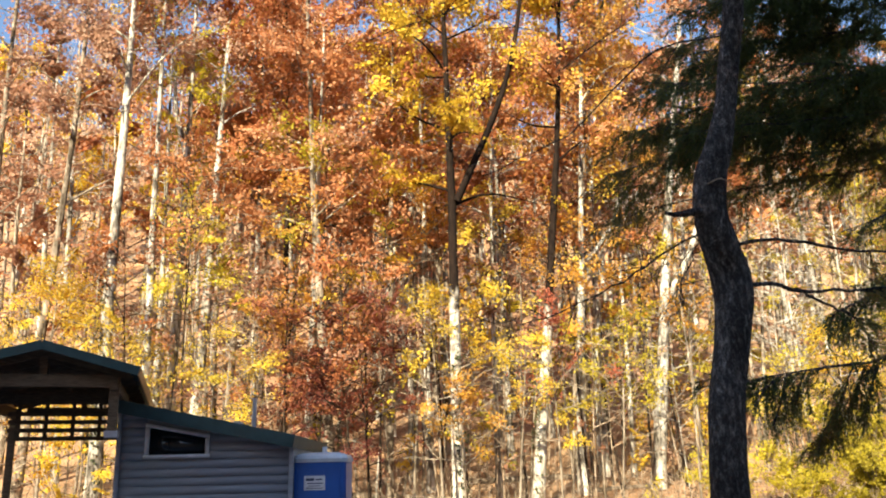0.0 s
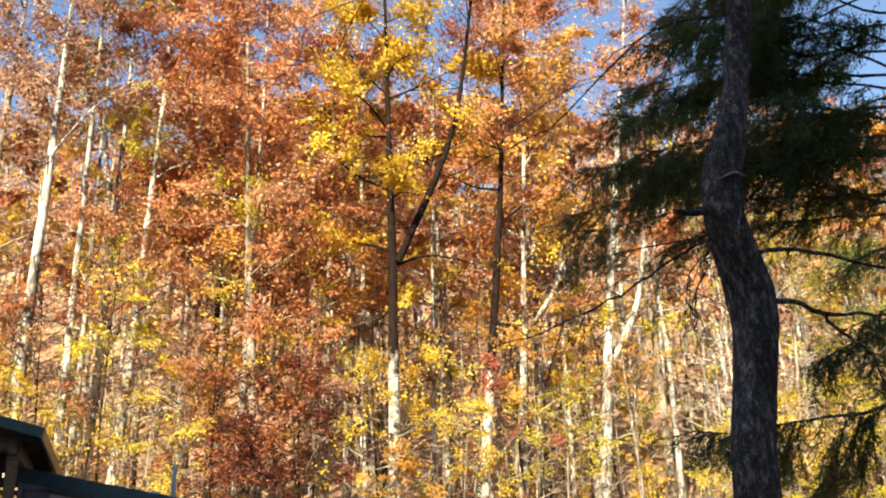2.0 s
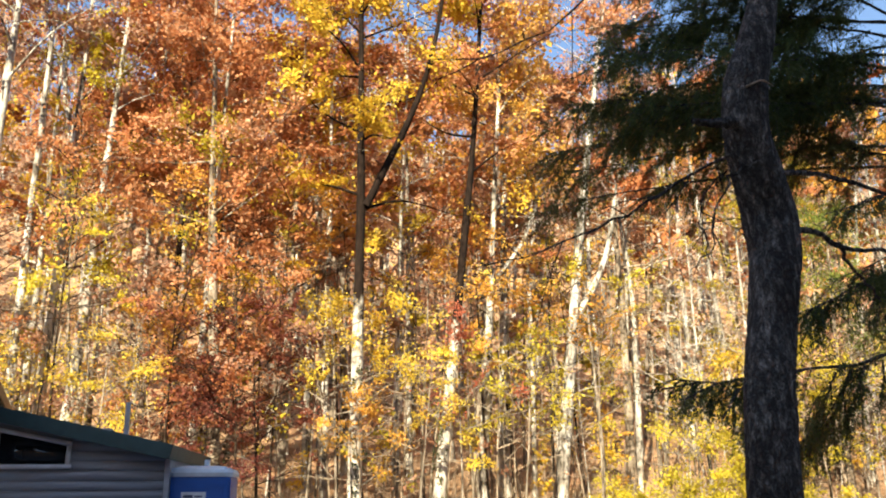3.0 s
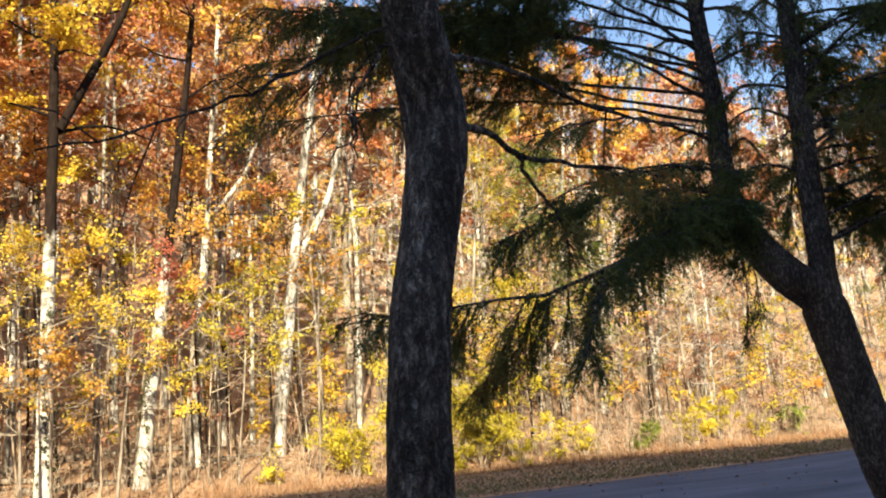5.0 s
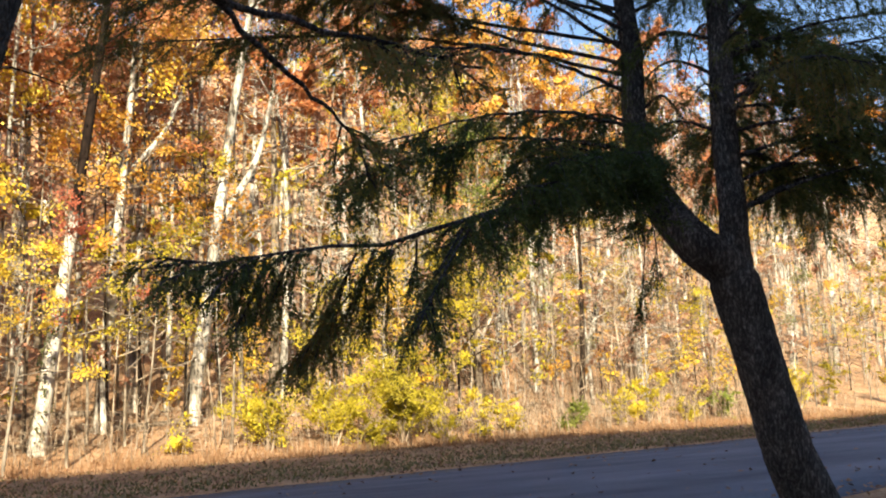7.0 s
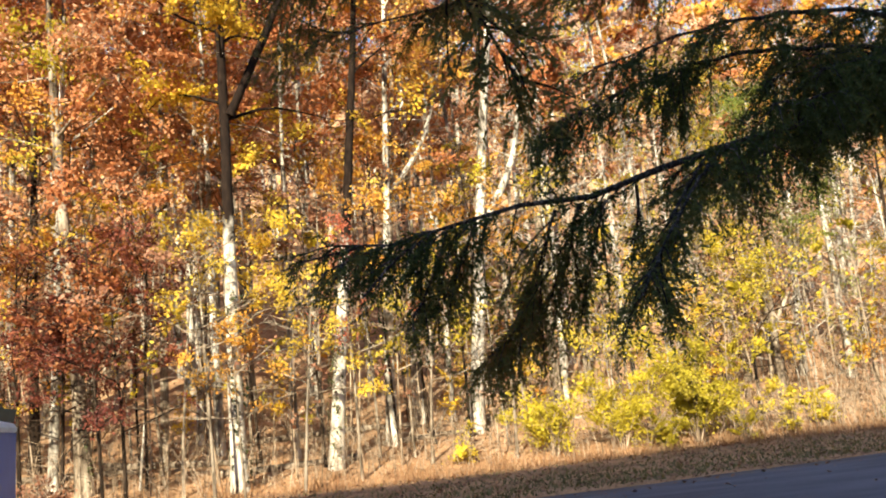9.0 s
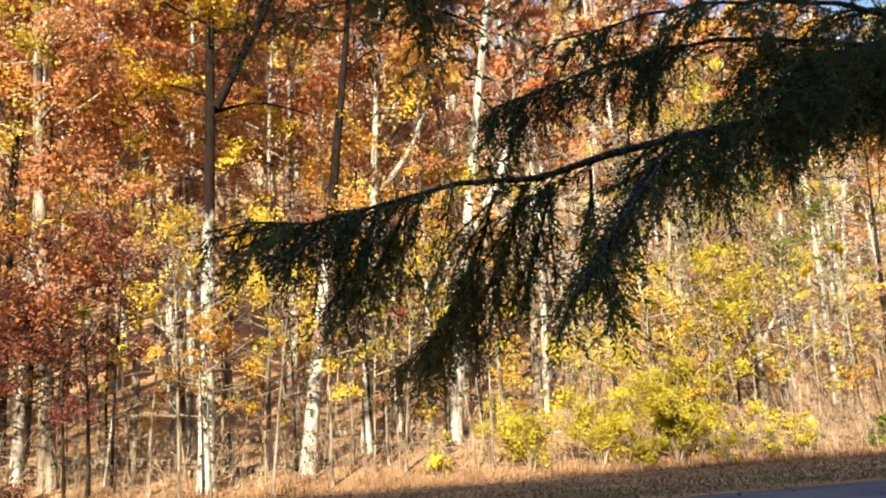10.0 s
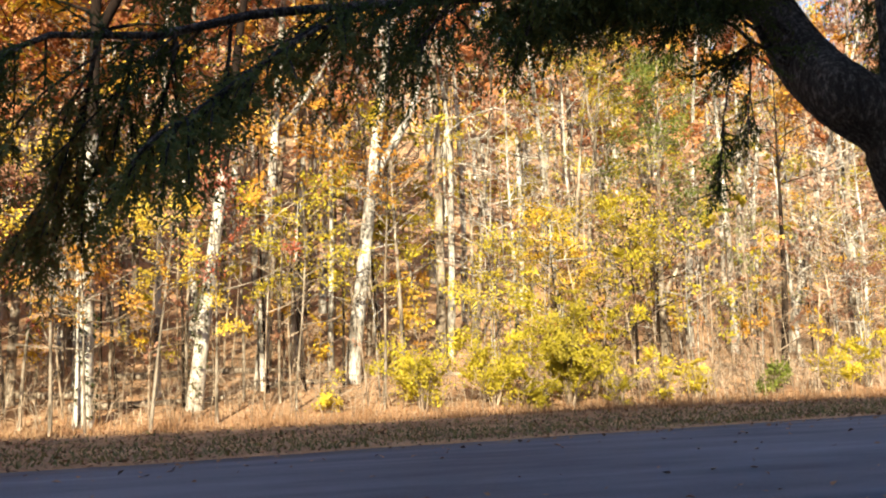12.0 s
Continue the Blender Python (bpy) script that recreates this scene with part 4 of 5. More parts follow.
# brush, dry grass and fallen leaves, too many to count
def scatter_stuff():
    rng = np.random.default_rng(21)
    # bare brush twigs on the bank
    g = Geo()
    for i in range(3000):
        x = rng.uniform(-16, 40) if i < 2400 else rng.uniform(10, 72)
        y = forest_edge(x) + 0.2 + 12 * rng.random() ** 1.5
        z = land(x, y)
        h = rng.uniform(0.4, 1.9)
        d = rng.normal(0, 0.35, 2) * h
        p = [np.array([x, y, z - 0.05]), np.array([x + d[0] * 0.35, y + d[1] * 0.35, z + h * 0.55]), np.array([x + d[0], y + d[1], z + h])]
        g.tube(p, [0.012, 0.009, 0.004], 3)
        for _ in range(3):
            q = p[1] + (p[int(rng.integers(0, 3))] - p[1]) * rng.uniform(0.1, 0.8)
            g.tube([q, q + np.array([rng.normal(0, 0.5), rng.normal(0, 0.5), rng.uniform(-0.05, 0.4)]) * h * 0.6], [0.007, 0.003], 3)
    tagged(mesh_part("brush", g.mesh("brush"), BARK_TWIG), "bare brown brush twigs standing in leaf litter", "brush", kind="stuff")
    # dry grass along the sunlit edge
    n = 11000
    x = rng.uniform(-16, 46, n)
    x = np.where(rng.random(n) < 0.6, np.round(x / 2.7) * 2.7 + rng.normal(0, 0.6, n), x)
    y = 29.6 + 0.1 * x + rng.normal(-0.1, 0.75, n)
    h = rng.uniform(0.08, 0.5, n) ** 1.3
    z = np.array([land(a, b) for a, b in zip(x, y)])
    az = rng.uniform(0, 6.28, n)
    bx, by = np.cos(az) * 0.018, np.sin(az) * 0.018
    tx, ty = rng.normal(0, 0.35, n) * h, rng.normal(0, 0.35, n) * h
    v = np.stack([np.stack([x - bx, y - by, z - 0.02], 1), np.stack([x + bx, y + by, z - 0.02], 1), np.stack([x + tx, y + ty, z + h], 1)], 1)
    tagged(mesh_part("dry_grass", fast_mesh("dry_grass", v, tris=np.arange(3 * n).reshape(n, 3)), GRASS_DRY), "dry yellowed grass along the wood's edge", "grass", kind="stuff")
    # low worn grass on the verge
    n = 14000
    x = rng.uniform(-16, 46, n)
    y = 19.6 + 0.185 * x + np.abs(rng.normal(0, 3.2, n)) + 0.3
    lo = y < 28.6 + 0.1 * x
    x, y = x[lo], y[lo]
    n = len(x)
    h = rng.uniform(0.03, 0.12, n)
    z = np.array([land(a, b) for a, b in zip(x, y)])
    az = rng.uniform(0, 6.28, n)
    bx, by = np.cos(az) * 0.03, np.sin(az) * 0.03
    tx, ty = rng.normal(0, 0.6, n) * h, rng.normal(0, 0.6, n) * h
    v = np.stack([np.stack([x - bx, y - by, z - 0.01], 1), np.stack([x + bx, y + by, z - 0.01], 1), np.stack([x + tx, y + ty, z + h], 1)], 1)
    tagged(mesh_part("verge_grass", fast_mesh("verge_grass", v, tris=np.arange(3 * n).reshape(n, 3)), GRASS_VERGE), "short worn grass among leaves on the verge", "grass", kind="stuff")
    # fallen leaves: thick on the verges, thin on the road
    xs = rng.uniform(-16, 44, 60000)
    ys = rng.uniform(8, 36, 60000)
    keep = []
    for a, b, u in zip(xs, ys, rng.random(60000)):
        near, far = road_edges(a)
        on = near < b < far
        edge = min(abs(b - near), abs(b - far))
        p = 0.03 + 0.45 * math.exp(-edge / 0.6) if on else 0.5
        if u < p:
            keep.append((a, b, (0.045 if on else 0.03) + land(a, b)))
    c = np.array(keep)
    c[:, 2] += rng.uniform(0, 0.03, len(c))
    tagged(mesh_part("fallen_leaves", leaf_mesh("fallen_leaves", c, 0.1, rng, 1.6), LEAF_DEAD), "dry brown fallen leaves scattered on verge and road", "leaves", kind="stuff")


scatter_stuff()


# ---------------------------------------------------------------- the two conifers by the path
def rough_stem(name, pts, radii, parent, seed, sides=28, step=0.035, bumpy=0.07):
    """A trunk with plated, uneven bark."""
    pts, radii = np.asarray(pts, float), np.asarray(radii, float)
    ln = np.linalg.norm(np.diff(pts, axis=0), axis=1).sum()
    k = max(12, int(ln / step))
    line = curve(pts, k)
    s = np.concatenate([[0], np.cumsum(np.linalg.norm(np.diff(pts, axis=0), axis=1))])
    rad = np.interp(np.linspace(0, s[-1], k), s, radii)
    g = Geo()
    g.tube(line, rad, sides)
    v = g.v[0].reshape(k, sides, 3)
    for i in range(k):
        for j in range(sides):
            p = v[i, j]
            a = 6.283 * j / sides
            q = Vector((math.cos(a) * 2.6, math.sin(a) * 2.6, i * step * 5.5 + seed))
            d = noise.noise(q) * 0.6 + noise.noise(q * 2.7) * 0.45
            d += 0.5 * max(0.0, noise.noise(Vector((math.cos(a) * 1.1, math.sin(a) * 1.1, i * step * 1.6 + seed))))
            v[i, j] = line[i] + (p - line[i]) * (1 + bumpy * d)
    g.v[0] = v.reshape(-1, 3)
    return mesh_part(name, g.mesh(name), BARK_PINE, parent)


def needles(rng, start, direction, length, per=14, nl=0.034):
    """Needle triangles on drooping twigs: start, direction (unit), length per twig."""
    m = len(start)
    u = (np.arange(per) + 0.5) / per
    pos = start[:, None, :] + direction[:, None, :] * (length[:, None] * u[None, :])[:, :, None]
    side = rng.normal(0, 1, (m, per, 3))
    side -= (side * direction[:, None, :]).sum(2)[:, :, None] * direction[:, None, :]
    side /= np.linalg.norm(side, axis=2)[:, :, None] + 1e-9
    nd = direction[:, None, :] * 0.75 + side * 0.66
    wd = np.cross(nd, rng.normal(0, 1, (m, per, 3)))
    wd /= np.linalg.norm(wd, axis=2)[:, :, None] + 1e-9
    ln = nl * rng.uniform(0.7, 1.3, (m, per))[:, :, None]
    return np.stack([pos - wd * 0.0062, pos + wd * 0.0062, pos + nd * ln], 2).reshape(-1, 3)


def spray_branch(rng, line, r0, hang, density=1.0, start=0.15, droop=0.8, nl=0.034, side_len=0.5):
    """A conifer branch: its wood, and needles on hanging side twigs in uneven tufts."""
    g = Geo()
    line = curve(line, 18)
    line[1:-1] += rng.normal(0, min(0.014, 0.003 * np.linalg.norm(line[-1] - line[0])), (16, 3))
    main = Geo()
    main.tube(line, np.linspace(r0, 0.005, 18), 6, 0.08, rng)
    ln = np.linalg.norm(np.diff(line, axis=0), axis=1).sum()
    n = max(5, int(ln / 0.075 * density))
    ph = rng.uniform(0, 50)
    out = []
    for i in range(n):
        u = start + (1 - start) * (i + rng.random()) / n
        lump = 0.42 + 1.3 * noise.noise(Vector((u * ln * 1.5 + ph, ph, 0.0)))
        if rng.random() > 0.25 + lump and (out or i < n - 1):
            continue
        k = min(16, int(u * 17))
        p = line[k] + (line[k + 1] - line[k]) * (u * 17 - k)
        d = line[k + 1] - line[k]
        d /= np.linalg.norm(d) + 1e-9
        sd_ = np.cross(d, (0, 0, 1.0)) * (1 if rng.random() < 0.5 else -1)
        sl = side_len * rng.uniform(0.45, 1.5) * (1.15 - 0.6 * u)
        v1 = d * rng.uniform(0.3, 1.0) + sd_ * rng.uniform(0.1, 0.9) + np.array([0, 0, rng.uniform(-0.55, 0.08)])
        v1 /= np.linalg.norm(v1) + 1e-9
        e = p + v1 * sl + np.array([0, 0, -hang * rng.uniform(0.1, 1.0) * max(0.15, lump) * 1.4])
        mid = p + v1 * sl * 0.6 + np.array([0, 0, -hang * 0.08])
        tw = curve([p, mid, e], 6)
        g.tube(tw, np.linspace(0.006, 0.0025, 6), 3)
        tl = np.linalg.norm(np.diff(tw, axis=0), axis=1).sum()
        c = max(5, int(tl / 0.026))
        uu = rng.uniform(0.05, 1.0, c)
        kk = np.minimum(4, (uu * 5).astype(int))
        st = tw[kk] + (tw[kk + 1] - tw[kk]) * (uu * 5 - kk)[:, None]
        dd = (tw[kk + 1] - tw[kk])
        dd = dd / (np.linalg.norm(dd, axis=1)[:, None] + 1e-9) + rng.normal(0, 0.5, (c, 3)) + np.array([0, 0, -droop * 0.3])
        dd /= np.linalg.norm(dd, axis=1)[:, None]
        out.append(needles(rng, st, dd, rng.uniform(0.07, 0.26, c), per=9, nl=nl))
    return main, g, np.concatenate(out)


def add_branch(parent, rng, line, r0, hang, **k):
    main, g, nv = spray_branch(rng, line, r0, hang, **k)
    b = mesh_part("branch", main.mesh("branch"), BARK_PINE, parent)
    tagged(mesh_part("twig_spray", g.mesh("twig_spray"), BARK_PINE, b), kind="stuff")
    tagged(mesh_part("needle_spray", fast_mesh("needle_spray", nv, tris=np.arange(len(nv)).reshape(-1, 3)), NEEDLE, b), kind="stuff")


def crown_branches(parent, rng, stem, z0, z1, count, reach, hang, density=1.0):
    stem = np.asarray(stem, float)
    for i in range(count):
        z = z0 + (z1 - z0) * (i + rng.random()) / count
        b = np.array([np.interp(z, stem[:, 2], stem[:, k]) for k in range(3)])
        az = i * 2.39996 + rng.uniform(-0.4, 0.4)
        ln = reach(az, z) * rng.uniform(0.75, 1.2)
        if ln < 0.3:
            continue
        o = np.array([math.cos(az), math.sin(az), 0])
        dz = rng.uniform(-0.04, 0.2)
        add_branch(parent, rng, [b, b + o * ln * 0.5 + np.array([0, 0, ln * (dz + 0.1)]), b + o * ln + np.array([0, 0, ln * (dz - 0.1)])],
                   0.014 + 0.008 * ln, hang, density=density, side_len=0.22 + 0.14 * ln)


# the crooked conifer close to the path
STEM_A = [(1.56, 5.07, -0.2), (1.56, 5.09, 0.7), (1.565, 5.10, 1.5), (1.59, 5.12, 1.85), (1.62, 5.13, 2.1), (1.67, 5.16, 2.3), (1.71, 5.17, 2.5), (1.745, 5.2, 2.67), (1.745, 5.22, 2.81), (1.69, 5.17, 2.97), (1.635, 5.12, 3.17), (1.65, 5.11, 3.38),
          (1.72, 5.11, 3.6), (1.79, 5.12, 3.83), (1.84, 5.12, 4.1), (1.91, 5.1, 4.5), (1.97, 5.05, 6.2), (2.02, 5.0, 9.5)]
conifer_a = thing("conifer", 0, 0, 0, "crooked dark conifer with rough plated bark beside the path", "tree", "conifers")
rough_stem("trunk", STEM_A, (0.125, 0.108, 0.106, 0.102, 0.1, 0.1, 0.105, 0.115, 0.122, 0.112, 0.1, 0.098, 0.082, 0.067, 0.064, 0.066, 0.052, 0.02), conifer_a, 1.3)
rng_a = np.random.default_rng(51)
crown_branches(conifer_a, rng_a, STEM_A[13:], 4.7, 7.6, 13, lambda az, z: 1.0 * (1.0 - 0.06 * (z - 3.4)), 0.2, 1.5)


def bare_twig(line, r0, rng, side=0.12, every=2):
    g = Geo()
    l = curve(line, 16)
    l[1:-1] += rng.normal(0, 0.008, (14, 3))
    g.tube(l, np.linspace(r0, 0.003, 16), 6, 0.1, rng)
    for k in range(3, 15, every):
        d = rng.normal(0, side, 3) + (l[k + 1] - l[k]) * 1.5
        g.tube([l[k], l[k] + d * 0.6, l[k] + d + np.array([0, 0, -0.05])], [0.004, 0.003, 0.002], 3)
        if k % 3 == 0:
            d2 = d + rng.normal(0, side, 3)
            g.tube([l[k] + d * 0.6, l[k] + d * 0.6 + d2 * 0.7], [0.003, 0.0015], 3)
    mesh_part("bare_twig", g.mesh("bare_twig"), BARK_PINE, conifer_a)


# dead twigs that sweep out over the walk
for line, r0 in (([(1.62, 5.12, 3.1), (1.40, 5.2, 2.98), (0.98, 5.2, 2.74), (0.70, 5.2, 2.61), (0.45, 5.2, 2.54)], 0.008),
                 ([(1.64, 5.05, 3.0), (1.5, 4.98, 2.92), (1.38, 4.96, 2.72), (1.34, 4.96, 2.46)], 0.005),
                 ([(1.66, 5.12, 3.05), (1.5, 5.2, 2.96), (1.42, 5.22, 2.8), (1.46, 5.24, 2.6)], 0.004),
                 ([(1.95, 5.05, 4.35), (1.5, 5.2, 4.35), (0.9, 5.5, 3.9), (0.3, 5.8, 3.7)], 0.007),
                 ([(1.92, 5.05, 4.95), (1.2, 5.1, 5.25), (0.3, 5.3, 4.8), (-0.5, 5.6, 4.65)], 0.007)):
    bare_twig(line, r0, rng_a)
# a snapped stub on the bend, and a pale scar of torn bark above it
g_ = Geo()
g_.tube(curve([(1.62, 5.1, 3.16), (1.52, 5.04, 3.17), (1.40, 5.0, 3.14), (1.33, 5.0, 3.15)], 9), np.linspace(0.034, 0.012, 9), 8, 0.14, rng_a)
mesh_part("stub", g_.mesh("stub"), BARK_PINE, conifer_a, "snapped dead branch stub")
g_ = Geo()
for z_ in (3.33,):
    g_.tube(curve([(1.6, 5.01, z_), (1.67, 5.0, z_ + 0.03), (1.74, 5.03, z_ + 0.02)], 8), np.linspace(0.007, 0.002, 8), 5, 0.2, rng_a)
mesh_part("bark_scar", g_.mesh("bark_scar"), BARK_GREY, conifer_a, "pale torn bark")
# limbs that leave the bend: a level one, a hanging one from its fork, and one above
add_branch(conifer_a, rng_a, [(1.76, 5.22, 2.76), (2.05, 5.38, 2.79), (2.3, 5.57, 2.78), (2.8, 5.75, 2.82), (3.4, 5.9, 2.86)], 0.016, 0.2, density=0.8, start=0.6, side_len=0.3)
add_branch(conifer_a, rng_a, [(2.27, 5.55, 2.79), (2.5, 5.85, 2.79), (2.82, 6.2, 2.77), (3.18, 6.6, 2.72), (3.3, 6.75, 2.62)], 0.012, 0.12, density=1.2, start=0.72, side_len=0.22)
add_branch(conifer_a, rng_a, [(1.70, 5.16, 2.95), (1.9, 5.25, 3.04), (2.25, 5.4, 3.06), (2.8, 5.6, 3.04), (3.5, 5.8, 3.1)], 0.013, 0.2, density=0.9, start=0.5, side_len=0.34)

# the forked conifer nearer the road
conifer_b = thing("conifer", 0, 0, 0, "forked dark conifer leaning by the road, long drooping boughs", "tree", "conifers")
TRUNK_B = [(9.96, 9.75, -0.30), (9.55, 9.75, 0.46), (9.31, 9.75, 0.94), (9.12, 9.75, 1.54), (8.95, 9.75, 2.14), (8.76, 9.75, 2.74), (8.68, 9.75, 3.04)]
STEM_B1 = [(8.85, 9.76, 2.57), (8.83, 9.75, 2.92), (8.80, 9.74, 3.17), (8.80, 9.72, 3.35), (8.80, 9.72, 3.98), (8.80, 9.72, 4.62), (8.88, 9.75, 5.30), (8.94, 9.78, 6.01), (9.00, 9.80, 8.00), (9.00, 9.80, 12.00)]
STEM_B2 = [(8.88, 9.78, 2.56), (8.68, 9.77, 2.89), (8.42, 9.85, 3.10), (8.43, 10.20, 3.45), (8.47, 10.50, 3.85), (8.45, 10.65, 4.18), (8.40, 10.70, 4.89), (8.48, 10.75, 5.63), (8.46, 10.80, 6.38), (8.41, 10.80, 8.00), (8.41, 10.80, 12.00)]
rough_stem("trunk", TRUNK_B, (0.34, 0.285, 0.262, 0.245, 0.25, 0.262, 0.16), conifer_b, 4.1, 26, 0.05, 0.06)
rough_stem("stem", STEM_B1, (0.16, 0.165, 0.16, 0.153, 0.143, 0.136, 0.13, 0.12, 0.09, 0.02), conifer_b, 7.7, 20, 0.06, 0.06)
rough_stem("stem", STEM_B2, (0.2, 0.23, 0.225, 0.215, 0.19, 0.165, 0.14, 0.13, 0.12, 0.09, 0.02), conifer_b, 9.2, 22, 0.06, 0.06)
rng_b = np.random.default_rng(52)
# the long bough that hangs out over the walk
BOUGH = [(8.30, 10.55, 3.95), (7.30, 9.75, 3.78), (6.32, 9.22, 3.42), (5.53, 8.82, 3.13), (4.92, 8.57, 2.95), (4.56, 8.42, 2.80), (4.09, 8.32, 2.65), (3.88, 8.27, 2.59), (3.57, 8.36, 2.60), (3.32, 8.62, 2.58), (3.07, 8.72, 2.55), (2.72, 8.94, 2.60)]
add_branch(conifer_b, rng_b, BOUGH, 0.045, 0.3, density=1.5, start=0.42, droop=1.2, nl=0.036, side_len=0.34)
# hanging tufts under it: a broad one at the tip, a long one by the bend, a slanting one further in
for line, hang, dens, sl in (([(3.27, 8.62, 2.56), (3.07, 8.47, 2.42), (2.86, 8.32, 2.20)], 0.18, 3.8, 0.3),
                             ([(3.34, 8.58, 2.56), (3.24, 8.54, 2.32), (3.10, 8.44, 2.08)], 0.18, 3.5, 0.3),
                             ([(3.02, 8.72, 2.53), (2.84, 8.67, 2.46), (2.68, 8.62, 2.38)], 0.12, 3.6, 0.26),
                             ([(2.92, 8.82, 2.56), (2.72, 8.84, 2.52), (2.58, 8.84, 2.50)], 0.08, 2.6, 0.2),
                             ([(3.48, 8.47, 2.58), (3.40, 8.52, 2.42), (3.32, 8.52, 2.26)], 0.14, 3.0, 0.28),
                             ([(3.84, 8.28, 2.57), (3.74, 8.47, 2.25), (3.62, 8.64, 1.98), (3.52, 8.69, 1.90)], 0.12, 2.6, 0.32),
                             ([(3.97, 8.29, 2.60), (3.88, 8.47, 2.25), (3.72, 8.62, 2.02)], 0.14, 2.4, 0.32),
                             ([(4.12, 8.32, 2.62), (4.07, 8.42, 2.42), (4.02, 8.50, 2.24)], 0.16, 3.0, 0.32),
                             ([(4.32, 8.37, 2.70), (4.30, 8.37, 2.52), (4.24, 8.37, 2.38)], 0.14, 1.8, 0.26),
                             ([(4.87, 8.52, 2.90), (4.54, 8.24, 2.60), (4.24, 8.00, 2.28), (4.04, 7.82, 2.05)], 0.1, 3.0, 0.26),
                             ([(4.82, 8.52, 2.90), (4.57, 8.32, 2.66), (4.37, 8.17, 2.44)], 0.12, 2.6, 0.28),
                             ([(5.32, 8.72, 3.05), (5.20, 8.62, 2.88), (5.12, 8.57, 2.76)], 0.12, 2.0, 0.28),
                             ([(5.92, 9.02, 3.27), (5.82, 8.97, 3.12), (5.77, 8.92, 3.02)], 0.12, 2.0, 0.3),
                             ([(7.70, 9.95, 3.45), (7.30, 9.45, 3.15), (7.05, 9.20, 2.80), (6.99, 9.22, 2.42)], 0.12, 2.6, 0.3),
                             ([(7.75, 9.95, 3.5), (7.45, 9.5, 3.25), (7.25, 9.25, 2.95), (7.15, 9.15, 2.65)], 0.12, 2.4, 0.3)):
    add_branch(conifer_b, rng_b, line, 0.009, hang, density=dens, side_len=sl, start=0.05)
# soft dense foliage round the elbow
for i_ in range(9):
    u_ = i_ / 8
    p_ = np.array([8.28, 10.2 + 0.2 * u_, 3.45 + 0.45 * (i_ * 5 % 9) / 8])
    e_ = np.array([5.3 + 1.5 * (i_ * 4 % 9) / 8, 8.6 + 0.8 * (i_ * 7 % 9) / 8, 3.2 + 0.45 * (i_ * 2 % 9) / 8])
    add_branch(conifer_b, rng_b, [p_, p_ * 0.6 + e_ * 0.4 + np.array([0, 0, 0.22]), p_ * 0.25 + e_ * 0.75 + np.array([0, 0, 0.16]), e_], 0.016, 0.24, density=1.9, start=0.44, side_len=0.46)
# boughs layered above the inner half of the long one
for i_ in range(5):
    p_ = np.array([8.4, 10.6, 4.0 + 0.16 * i_])
    e_ = np.array([5.9 + 1.4 * (i_ * 3 % 5) / 4, 9.1 + 0.9 * (i_ * 2 % 5) / 4, 3.72 + 0.5 * i_ / 4])
    add_branch(conifer_b, rng_b, [p_, p_ * 0.6 + e_ * 0.4 + np.array([0, 0, 0.15]), p_ * 0.25 + e_ * 0.75 + np.array([0, 0, 0.12]), e_], 0.018, 0.24, density=1.25, start=0.25, side_len=0.46)
# light sprays above the long bough
for line, dens in (([(7.8, 10.2, 4.2), (6.4, 9.6, 4.0), (5.3, 9.2, 3.75), (4.5, 9.0, 3.45), (4.0, 8.9, 3.2)], 1.9),
                   ([(7.8, 10.2, 4.5), (6.5, 9.6, 4.3), (5.3, 9.0, 3.9), (4.3, 8.7, 3.5)], 1.3),
                   ([(7.8, 10.2, 4.9), (6.5, 9.6, 4.8), (5.3, 8.9, 4.45), (4.4, 8.4, 4.1), (3.9, 8.2, 3.9)], 0.8)):
    add_branch(conifer_b, rng_b, line, 0.024, 0.34, density=dens, side_len=0.42, start=0.36)
crown_branches(conifer_b, rng_b, STEM_B2[5:], 4.7, 8.4, 13, lambda az, z: 1.2 + 0.7 * math.cos(az) + 0.18 * (z - 4), 0.34, 1.0)
crown_branches(conifer_b, rng_b, STEM_B1[3:], 4.1, 8.4, 30, lambda az, z: (1.9 + 1.0 * math.cos(az)) * (1.0 - 0.06 * (z - 4)), 0.36, 1.5)
# long high boughs in a dense shelf reaching back along the path
for i_ in range(26):
    z_ = 5.35 + 0.145 * i_
    b_ = np.array([np.interp(z_, [p[2] for p in STEM_B2], [p[k] for p in STEM_B2]) for k in range(3)])
    a_ = radians(180 + (i_ * 37) % 26 - 15)
    o_ = np.array([math.cos(a_), math.sin(a_), 0.0])
    ln_ = (6.3 - 0.08 * i_) * rng_b.uniform(0.8, 1.05)
    up_, w_ = rng_b.uniform(0.0, 0.5), rng_b.normal(0, 0.2, 3)
    add_branch(conifer_b, rng_b, [b_, b_ + o_ * ln_ * 0.3 + w_ + np.array([0, 0, up_]), b_ + o_ * ln_ * 0.65 - w_ + np.array([0, 0, up_]), b_ + o_ * ln_ + np.array([0, 0, up_ - 0.3])], 0.026, 0.36, density=1.7, start=0.25 + 0.01 * i_, side_len=0.7)
